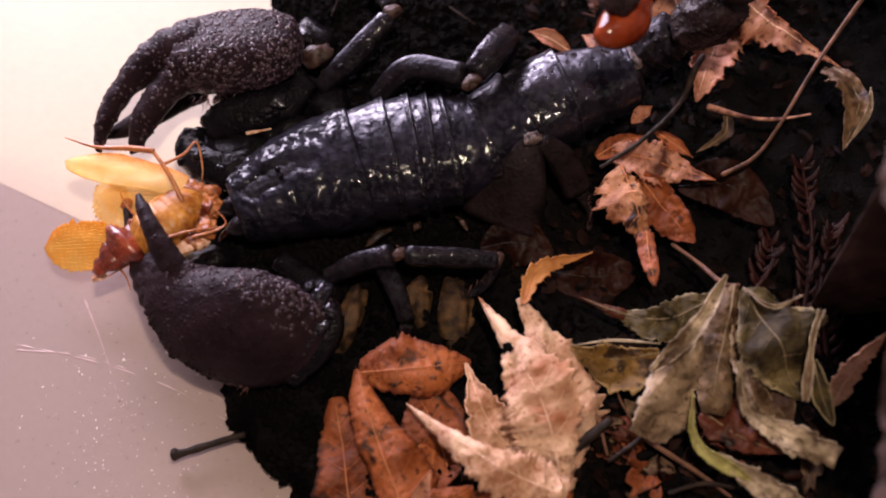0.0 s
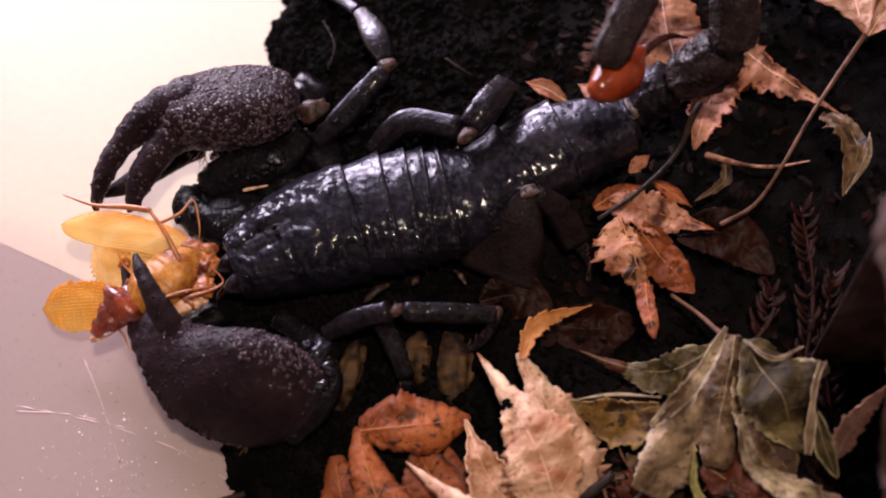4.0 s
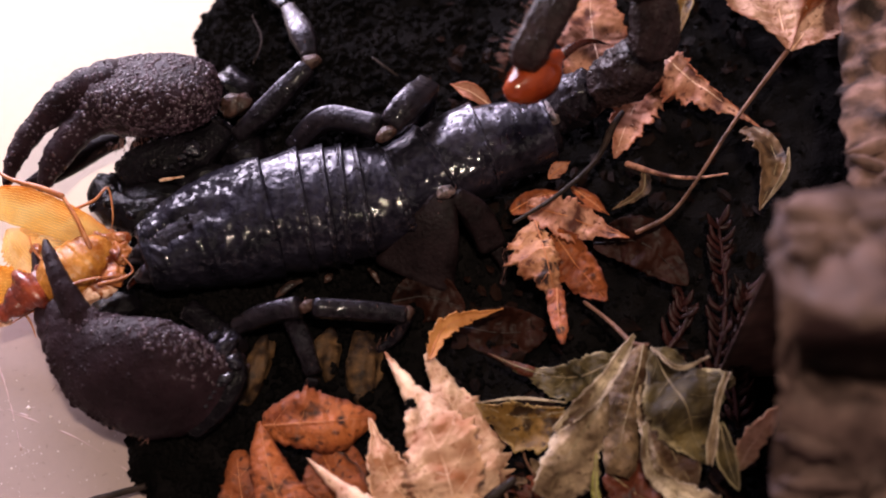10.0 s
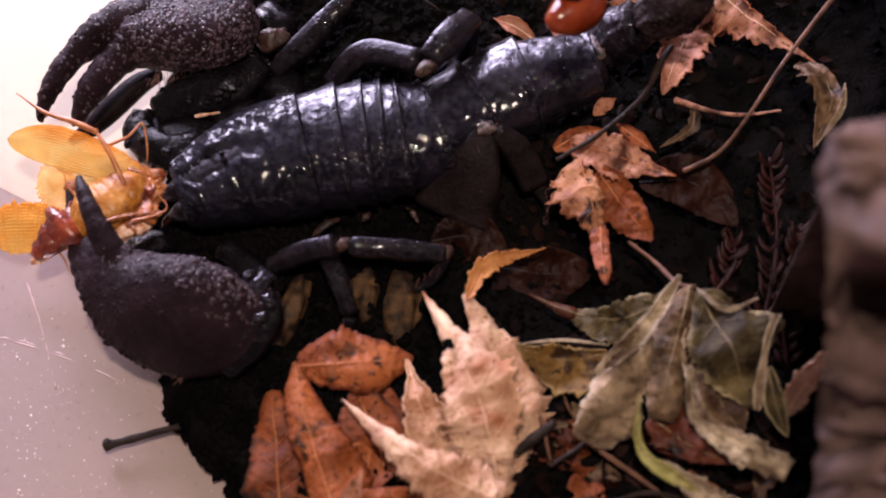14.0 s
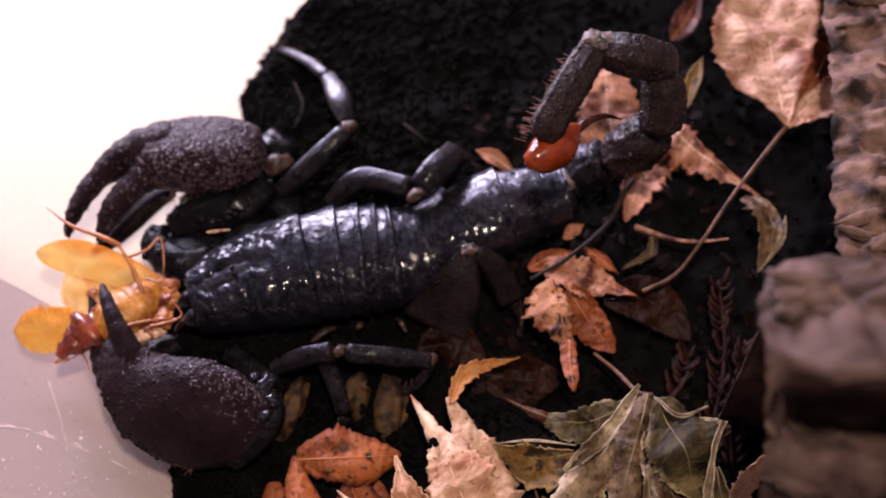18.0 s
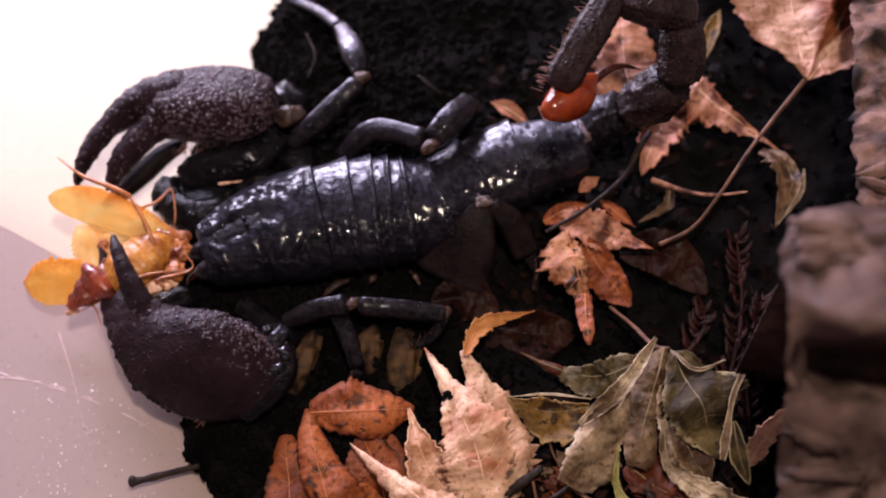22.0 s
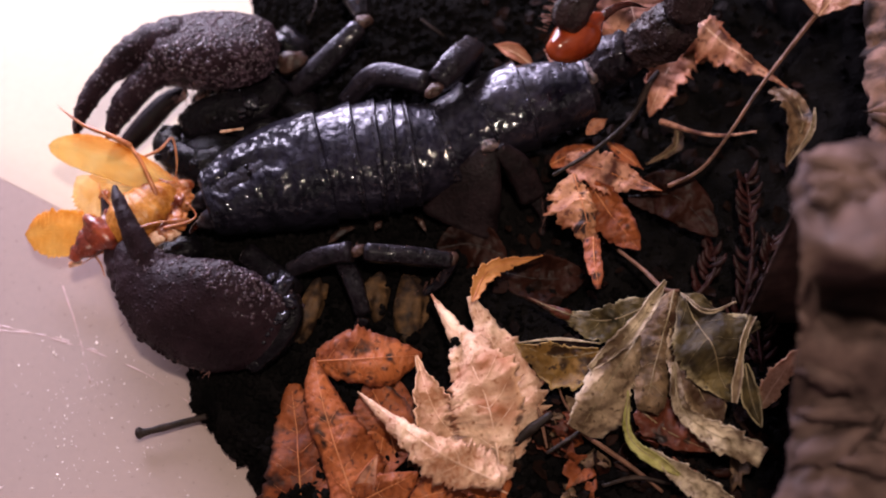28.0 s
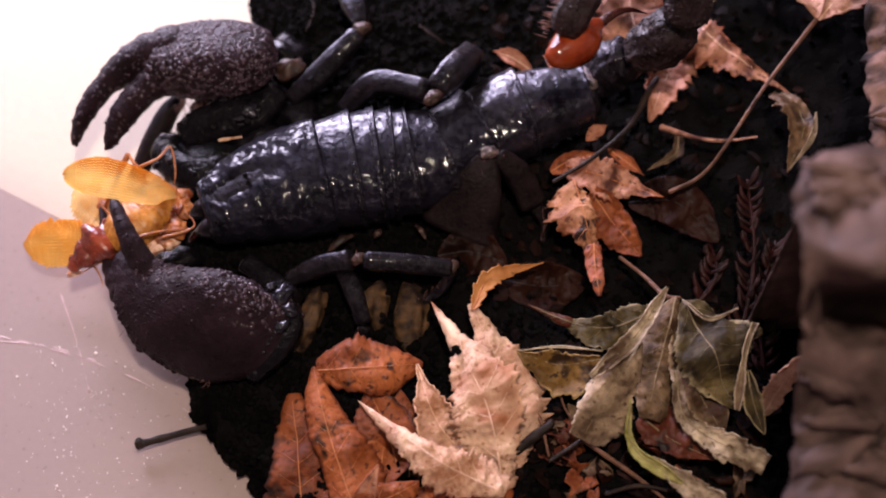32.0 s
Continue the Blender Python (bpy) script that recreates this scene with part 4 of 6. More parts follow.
    tube(bm, [w((-61.0, -18.4, 10.0), 3.0), w((-63.3, -14.4, 12.0), 2.4), w((-65.7, -9.8, 13.5), 1.8), w((-67.9, -4.8, 13.5), 1.15), w((-68.6, -2.6, 13.5), 0.5)], 30, 16, wobble=0.15)
    finger = part("movable_finger", bm, CLAW, low_claw)
    bm = bmesh.new()
    tube(bm, [w((-65.9, -20.2, 7.0), 3.2), w((-68.6, -15.3, 7.0), 2.4), w((-70.5, -9.1, 7.0), 1.6), w((-72.3, -1.8, 7.0), 0.7)], 30, 16, wobble=0.15)
    part("fixed_finger", bm, CLAW, low_claw)
    # Pale granules on upward faces imitate the lamp's speckled glints.
    grains([low_claw], 430, 0.32, (0.45, 0.2, 0.87), 4, 0.78, None, 0.6)
    grains([low_claw], 130, 0.36, (-0.8, -0.6, 0.1), 12, 0.75, CLAW, 0.7)
    grains([low_claw, finger], 700, 0.24, (0, -0.2, 0.95), 8, 0.0, CLAW, 0.45)
    fringe(low_claw, (-66.8, -26.8, 6.0), (-48.3, -38.3, 5.0), (-0.6, -0.8, 0), 30, 1.6, 22)
    arm2 = limb("arm", [
        ("arm_patella", [w((-35.0, -24.0, 9.0), 2.4), w((-33.9, -28.2, 8.0), 2.6), w((-36.7, -32.6, 6.0), 2.6), w((-42.3, -36.5, 3.0), 2.4)], 1.0),
        ("arm_femur", [w((-33.6, -22.4, 6.0), 2.4), w((-38.1, -17.3, 3.5), 2.6), w((-44.0, -12.4, 3.0), 2.4)], 1.0)], [SHELL], "glossy dark arm joint beside the head")
    # More added blobs that give this wrist its bright glints.
    for p, r in (((-35.4, -23.6, 12.0), (2.5, 1.7, 1.1)), ((-34.0, -26.4, 11.6), (1.1, 1.8, 0.8)), ((-35.2, -29.4, 10.8), (1.5, 1.1, 0.8)), ((-37.2, -22.2, 12.5), (1.2, 0.8, 0.7)), ((-36.3, -30.6, 10.6), (0.6, 0.5, 0.5)), ((-37.2, -31.7, 10.2), (0.4, 0.4, 0.4)), ((-37.9, -32.6, 9.8), (0.45, 0.4, 0.4)), ((-38.7, -33.9, 9.0), (0.4, 0.4, 0.4)), ((-34.6, -30.6, 9.6), (0.4, 0.4, 0.4))):
        bm = bmesh.new()
        blob(bm, p, r, (0, 0, 35), 0.6, 1.8, 3)
        part("boss", bm, RIM, arm2, "polished black bead added for a glint on the joint")


def fringe(parent, a, b, way, count, length, seed):
    rnd = random.Random(seed)
    bm = bmesh.new()
    a, b, way = Vector(a), Vector(b), Vector(way)
    for _ in range(count):
        p = a.lerp(b, rnd.random()) + Vector([rnd.uniform(-0.6, 0.6) for _ in range(3)])
        d = (way + Vector([rnd.uniform(-0.4, 0.4) for _ in range(3)])) * length * rnd.uniform(0.5, 1.2)
        tube(bm, [(*p, 0.08), (*(p + d), 0.03)], 2, 4, round_ends=False)
    part("bristle_fringe", bm, HAIR, parent)


def tail():
    w = lambda p, r: (*p, r)
    segs = [
        [w((25.2, 21.5, 11.0), 3.6), w((29.2, 23.2, 15.0), 4.5), w((33.4, 23.0, 19.5), 4.1)],
        [w((34.1, 22.0, 21.0), 4.3), w((38.1, 21.4, 27.0), 5.0), w((40.8, 21.1, 33.0), 4.2)],
        [w((41.3, 19.2, 35.0), 3.8), w((41.7, 22.7, 40.0), 4.0), w((41.1, 26.3, 43.5), 3.5)],
        [w((42.9, 27.3, 45.0), 3.5), w((36.1, 27.2, 48.0), 3.8), w((29.6, 28.9, 48.0), 3.3)],
        [w((27.9, 29.3, 48.0), 3.1), w((22.9, 20.3, 47.5), 3.4), w((17.6, 11.9, 44.0), 3.2)]]
    root = None
    for i, pts in enumerate(segs):
        bm = bmesh.new()
        count = 48
        line = curve(pts, count)
        loops = []
        for k, q in enumerate(line):
            a, b = line[max(k - 1, 0)], line[min(k + 1, count)]
            ahead = Vector(b[:3] - a[:3]).normalized()
            side = ahead.cross(Vector((0.3, -0.5, 0.8))).normalized()
            over = side.cross(ahead)
            r = float(q[3]) * (1.06 - 0.30 * max(0, 1 - min(k, count - k) / 7) ** 2) * (1 + 0.05 * noise.noise(Vector((k * 0.13, i, 0))))
            loop = []
            for t in np.linspace(0, 2 * math.pi, 64, endpoint=False).tolist():
                crest = 0.65 + 0.35 * abs(math.sin(k * 0.62 + i))
                box = (abs(math.cos(t + 0.35)) ** 2.7 + abs(math.sin(t + 0.35)) ** 2.7) ** (-1 / 2.7) if i > 1 else 1.08 + 0.10 * noise.noise(Vector((math.cos(t) * 1.3, math.sin(t) * 1.3, k * 0.09 + i * 5)))
                keel = 0.9 * box + 0.11 * crest * max(0, math.cos(4 * t + 1.4 + math.pi)) ** 14 + 0.07 * crest * max(0, math.cos(4 * t + 1.4)) ** 16
                keel += (0.045 if i < 2 else 0.03) * noise.noise(Vector((math.cos(t) * 3, math.sin(t) * 3, k * 0.22 + i * 9))) + 0.02 * noise.noise(Vector((math.cos(t) * 9, math.sin(t) * 9, k * 0.6 + i * 9)))
                loop.append(Vector(q[:3]) + r * keel * (math.cos(t) * side + math.sin(t) * over))
            loops.append(loop)
        first, last = Vector(line[0][:3]), Vector(line[-1][:3])
        loops = [[first + (v - first) * 0.7 - (Vector(line[1][:3]) - first) * 0.6 for v in loops[0]], *loops, [last + (v - last) * 0.7 + (last - Vector(line[-2][:3])) * 0.6 for v in loops[-1]]]
        rings(bm, loops)
        ob = part("tail_segment", bm, LIMB if i < 1 else TAIL, scorpion)
        grains([ob], 40 if i < 1 else 260, 0.26, (0, -0.4, 0.9), 80 + i, -0.1, LIMB if i < 1 else TAIL, 0.7)
        root = ob
        if i >= 2:
            bm = bmesh.new()
            p = Vector(pts[-1][:3]) if i < 4 else Vector(pts[0][:3])
            blob(bm, p + Vector((0, 0.4, 2.0)), (2.3, 2.1, 1.7), bumps=0.4, rough=2.5, detail=3)
            part("joint", bm, WORN, ob, "pale worn joint of the tail")
    bm = bmesh.new()
    tube(bm, [w((16.2, 8.9, 41.0), 2.2), w((18.4, 10.8, 40.0), 3.7), w((21.3, 13.6, 39.0), 3.9), w((23.7, 16.4, 39.0), 2.1), w((25.4, 17.7, 39.0), 0.8)], 16, 18)
    tel = part("telson", bm, VENOM, scorpion, "glossy amber sting bulb")
    bm = bmesh.new()
    tube(bm, [w((25.2, 17.3, 39.0), 1.0), w((27.8, 19.3, 39.0), 0.75), w((30.8, 20.8, 38.0), 0.5), w((34.1, 21.3, 36.0), 0.1)], 14, 10)
    part("stinger", bm, STING, tel, "curved dark red sting")
    # bristles on the last segment
    rnd = random.Random(8)
    bm = bmesh.new()
    a, b = Vector(segs[4][1][:3]), Vector(segs[4][2][:3])
    for _ in range(90):
        p = a.lerp(b, rnd.uniform(-0.6, 1.05)) + Vector((-2.6, 0.6, rnd.uniform(-1.5, 1.5)))
        d = Vector((-1.6, rnd.uniform(-0.3, 0.8), rnd.uniform(-0.6, 0.9))) * rnd.uniform(0.6, 1.4)
        tube(bm, [(*p, 0.09), (*(p + d), 0.04)], 2, 4, round_ends=False)
    part("bristle_fringe", bm, HAIR, root)


scorpion_body()
legs()
claws()
tail()


# ---- the cockroach ----
roach = thing("cockroach", (-65.2, -5.7, 8.0), "small amber winged cockroach half eaten, gripped in the pincer", "cockroach")


def wing(points, width, thick_up, name="wing", seed=0, fold=0.0, pivot=None, torn=0.04, mat=None):
    """A thin veined wing along a midline of (x, y, z)."""
    bm = bmesh.new()
    count = 70
    line = curve([(*p, q) for p, q in zip(points, width)], count)
    shade = bm.verts.layers.float.new("rim")
    rows = []
    for k, q in enumerate(line):
        a, b = line[max(k - 1, 0)], line[min(k + 1, count)]
        ahead = Vector(b[:3] - a[:3]).normalized()
        side = ahead.cross(Vector(thick_up)).normalized()
        over = side.cross(ahead)
        end = math.sqrt(max(0.0, 1 - (max(0, k - 46) / 24) ** 2))
        row = []
        for v in np.linspace(-1, 1, 31).tolist():
            ripple = 0.08 * math.cos(v * 15 * math.pi) + 0.6 * noise.noise(Vector((k * 0.05 + seed, v * 1.4, seed)))
            ragged = 1 + torn * noise.noise(Vector((k * 0.25, v * 2, seed + 4.0))) + torn * 0.5 * noise.noise(Vector((k * 0.8, v * 2, seed + 9.0)))
            row.append(Vector(q[:3]) + side * v * max(float(q[3]), 0.2) * ragged * (0.03 + 0.97 * end) + over * (fold * (1 - v * v) + ripple))
        rows.append(row)
    for row in rings(bm, rows, close=False):
        for j, vert in enumerate(row):
            vert[shade] = 0.35 + 0.75 * j / 30
    ob = part(name, bm, mat or WING, roach, pivot=pivot)
    for c in range(2, 30, 2):
        bm = bmesh.new()
        tube(bm, [(*rows[k][c], 0.035) for k in range(8, 66, 4)], 28, 5, round_ends=False)
        part("vein", bm, WING_VEIN, ob)
    return with_thickness(ob, 0.07)


WING_ROOT = (-57.5, -0.7, 9.0)
KNEE = (-66.2, 6.3, 14.0)


def cockroach():
    w = lambda p, r: (*p, r)
    up = (0.1, -0.45, 0.9)
    MOVING["forewing"] = wing([(-56.9, -1.1, 9.0), (-64.4, 1.6, 10.0), (-74.6, 5.3, 10.0), (-83.9, 7.1, 9.5)], (1.2, 3.2, 3.8, 3.4), up, "forewing", 1, 0.8, WING_ROOT, mat=WING_EDGED)
    wing([(-73.0, -8.6, 5.0), (-78.3, -7.8, 4.0), (-84.0, -7.3, 3.0), (-88.4, -6.8, 2.0)], (3.2, 4.6, 4.6, 3.8), up, "hindwing", 2, 0.7, torn=0.22)
    wing([(-71.3, -5.3, 6.0), (-73.2, -2.5, 5.5), (-75.5, 0.3, 5.0), (-78.5, 4.6, 4.5)], (2.6, 4.0, 4.0, 3.0), up, "hindwing", 5, 0.6, torn=0.34, mat=WING_PALE)
    wing([(-60.8, -0.2, 6.0), (-66.2, 0.3, 6.0), (-72.3, 1.4, 5.0), (-77.9, 2.7, 4.0)], (2.4, 4.6, 5.0, 3.2), up, "hindwing", 7, 0.6, torn=0.15, mat=WING_PALE)
    # ringed abdomen
    line = curve([w((-58.3, -0.7, 9.0), 2.0), w((-61.3, -3.7, 10.0), 4.4), w((-64.9, -7.1, 10.0), 5.2), w((-68.7, -9.2, 9.0), 4.2)], 8)
    for k in range(8):
        a, b = line[k], line[k + 1]
        bm = bmesh.new()
        mid = (a + b) / 2
        tube(bm, [tuple(a), (*mid[:3], mid[3] * 1.02), (*b[:3], b[3] * 0.97)], 5, 16, flat=0.6, wobble=0.12)
        part("abdomen_ring", bm, ROACH, roach)
    for pts, mat in (([w((-69.0, -7.4, 8.8), 3.4), w((-70.7, -9.3, 9.2), 4.3), w((-72.8, -11.3, 8.8), 3.8)], ROACH_RED), ([w((-72.2, -9.9, 8.0), 3.6), w((-74.5, -12.7, 8.4), 3.2), w((-76.9, -13.9, 7.0), 1.7), w((-78.1, -14.0, 6.0), 0.5)], ROACH_RED)):
        bm = bmesh.new()
        tube(bm, pts, 24, 18, flat=0.55, wobble=0.5)
        part("thorax", bm, mat, roach, "shiny red-brown front body")
    for p, r in (((-60.7, -11.8, 9.0), (3.0, 1.5, 1.5)), ((-62.3, -12.5, 9.0), (2.0, 1.3, 1.2)), ((-58.2, -10.9, 9.0), (2.0, 1.6, 1.4)), ((-77.1, -14.9, 5.0), (1.4, 0.7, 0.6))):
        bm = bmesh.new()
        blob(bm, p, r, (0, 0, 20), bumps=0.5, rough=2, detail=3)
        part("pale_flesh", bm, FLESH, roach, "pale moist torn flesh")
    for p, r in (((-59.1, -0.2, 9.0), (3.4, 2.0, 1.4)), ((-56.5, -3.3, 9.0), (2.2, 2.6, 1.4)), ((-59.7, -4.6, 9.5), (2.8, 2.4, 1.5)), ((-57.1, -7.5, 9.0), (2.4, 2.0, 1.4)), ((-63.4, 1.4, 8.5), (3.2, 1.6, 1.0))):
        bm = bmesh.new()
        blob(bm, p, r, (0, 0, -15), bumps=0.5, rough=2.2, detail=4)
        part("flesh", bm, TORN, roach, "moist red-amber flesh at the jaws")
    for p, r in (((-59.2, -10.8, 9.0), (2.6, 1.8, 1.6)), ((-61.6, -11.6, 9.0), (2.2, 1.4, 1.3)), ((-56.6, -9.2, 10.0), (2.0, 1.6, 1.4)), ((-72.4, -0.8, 6.0), (1.2, 1.6, 1.0)), ((-55.9, -0.2, 9.0), (1.8, 1.4, 1.2))):
        bm = bmesh.new()
        blob(bm, p, r, bumps=0.3, rough=2, detail=3)
        part("flesh", bm, TORN, roach, "torn amber flesh")
    spec = [
        [(-60.6, -3.9, 12.0), (-63.1, 1.4, 14.0), KNEE],
        [(-64.9, 5.0, 11.0), (-60.8, 6.4, 12.0), (-58.5, 9.0, 12.0), (-57.4, 4.3, 11.0), (-57.6, 1.6, 10.0)],
        [(-58.6, -11.0, 12.0), (-54.5, -9.9, 12.0), (-52.6, -8.3, 12.0), (-54.9, -5.2, 12.0)],
        [(-65.4, -12.5, 13.5), (-59.7, -10.6, 13.5), (-54.0, -9.3, 12.0)],
        [(-73.8, -12.9, 6.0), (-72.3, -14.9, 5.0), (-71.3, -17.5, 4.0)],
        [(-67.2, -12.8, 8.0), (-71.8, -13.8, 7.0), (-75.9, -15.1, 5.0)],
        [(-69.9, -4.4, 8.0), (-72.5, -1.2, 8.0), (-73.4, 1.4, 8.0)]]
    for k, pts in enumerate(spec):
        bm = bmesh.new()
        n = len(pts) - 1
        tube(bm, [(*p, (0.5 if k == 0 else 0.34) * (1 - (0.35 if k == 0 else 0.75) * i / n)) for i, p in enumerate(pts)], 16, 8)
        part("leg", bm, ROACH_LEG, roach)
    bm = bmesh.new()
    pts = [KNEE, (-70.6, 7.7, 14.0), (-76.9, 9.6, 13.0), (-83.2, 13.4, 12.0)]
    tube(bm, [(*p, r) for p, r in zip(pts, (0.6, 0.55, 0.35, 0.12))], 16, 8)
    rnd = random.Random(4)
    for k in range(12):
        p = Vector(pts[0]).lerp(Vector(pts[2]), 0.1 + 0.07 * k)
        d = Vector((-1.0, rnd.choice((-0.9, 0.9)), 0.3)) * 0.9
        tube(bm, [(*p, 0.1), (*(p + d), 0.03)], 2, 4, round_ends=False)
    MOVING["shin"] = part("shin", bm, ROACH_LEG, roach, "spiny reddish shin", pivot=KNEE)


cockroach()


# ---- leaves on the soil ----
def leaves():
    leaf("maple_leaf", [
        ((5.3, -61.2, 8.0), (2.2, -46.3, 15.0), (-7.2, -26.2, 13.0), ((5, 6.9, 8.9, 6.9, 2, 0.2), (3, 4.2, 7.7, 8.2, 3, 0.2)), -2.2, 0.2, 0.5, -8),
        ((7.5, -55.5, 3.0), (6.6, -42.7, 8.0), (0.4, -25.8, 11.0), ((3.1, 5.6, 6.7, 5.6, 2.8, 1), (2.0, 5.8, 8.8, 8.2, 4.6, 0.8)), -1.8, 0.2, 0.5, 14),
        ((-0.7, -54.4, 4.0), (-6.7, -47.5, 8.0), (-10.0, -36.6, 7.0), ((3.8, 6.3, 5.6, 3.6, 1.5, 0.3), (3.8, 6.3, 6.3, 4.1, 1.8, 0.3)), 2.2, 0.18, 0.5, 0),
        ((5.4, -62.8, 12.0), (-6.5, -57.3, 15.0), (-20.9, -43.9, 9.0), ((1.9, 4.4, 6.3, 4.4, 2.2, 0.2), (3.7, 5.4, 4.6, 2.4, 1.2, 0.2)), -2.2, 0.22, 0.45, 12),
        ((6.4, -62.2, 4.0), (-1.8, -59.3, 6.0), (-11.2, -59.5, 3.0), ((2, 3.8, 3.8, 3, 1.5, 0.3), (2.3, 3.8, 4, 3, 1.5, 0.3)), 1.2, 0.12, 0.5, -10, LEAF_RUST)],
        LEAF_PALE, VEIN_PALE, "pale pinkish dry maple leaf with toothed lobes", seed=2, crinkle=0.9)
    leaf("orange_lobe", [((0.5, -27.9, 12.5), (4.2, -20.6, 11.0), (14.3, -16.6, 8.6), 2.3, 0.7, 0.34, 0.4, 20)], LEAF_ORANGE, VEIN_RUST, "narrow curled orange leaf lobe standing up", seed=3, crinkle=0.5)
    leaf("rust_leaf", [
        ((-29.1, -36.7, 6.0), (-19.0, -37.6, 9.5), (-9.0, -35.8, 6.0), ((2.6, 5, 6.4, 5, 3.5, 0.7), (2.4, 3.9, 5, 6.1, 5, 0.9)), -1.6, 0.05, 0.5, 0),
        ((-21.2, -64.1, 4.0), (-26.1, -50.3, 8.0), (-29.5, -36.0, 6.0), ((4.7, 3.9, 3.7, 3.9, 3.2, 0.9), (6.5, 7.5, 6.7, 4.5, 2.4, 0.4)), -1.8, 0.05, 0.5, 0),
        ((-31.4, -64.3, 1.5), (-32.2, -52.7, 4.0), (-33.8, -40.3, 3.0), ((10.3, 7.8, 5.7, 4.8, 3.7, 1.3), (8.7, 7.2, 6.1, 5.2, 3.9, 1.7)), -1.2, 0.05, 0.5, 0, LEAF_UMBER),
        ((-14.3, -53.8, 3.0), (-16.3, -46.6, 4.5), (-19.6, -39.6, 4.0), ((3.3, 6, 6.6, 5.5, 3.3, 0.4), (3.3, 5.5, 5.5, 4.4, 2.6, 0.4)), 0.8, 0.05, 0.5, 0, LEAF_UMBER)],
        LEAF_RUST, VEIN_RUST, "rusty brown smooth leaf with dark flecks", seed=4, crinkle=0.8, net=0.05)
    leaf("rust_fragment", [((-23.3, -64.7, 4.0), (-16.1, -61.9, 6.5), (-9.9, -58.6, 6.0), ((2, 3.2, 3.4, 2.8, 1.6, 0.3), (5, 6, 6, 5, 3, 0.4)), -0.8, 0.06, 0.5, 0), ((-20.5, -62.2, 5.0), (-18.8, -59.6, 8.0), (-17.1, -56.1, 9.0), ((1.5, 2.0, 1.8, 1.4, 0.8, 0.2), (1.5, 2.2, 2.0, 1.4, 0.8, 0.2)), 0.6, 0.06, 0.5, 10, LEAF_PINK), ((-11.4, -63.2, 4.0), (-3.6, -61.8, 5.0), (5.2, -63.1, 4.0), 4.4, 0.8, 0.06, 0.5, 0)], LEAF_RUST, VEIN_RUST, "torn rust leaf fragment under the maple leaf", seed=21)
    leaf("brown_leaf", [((-17.6, -59.0, 2.0), (-16.2, -49.1, 3.0), (-13.7, -39.7, 3.0), 6.6, 0.8, 0.05, 0.5, 0)], LEAF_RUST, VEIN_RUST, "red-brown leaf beneath the pale one", seed=22)
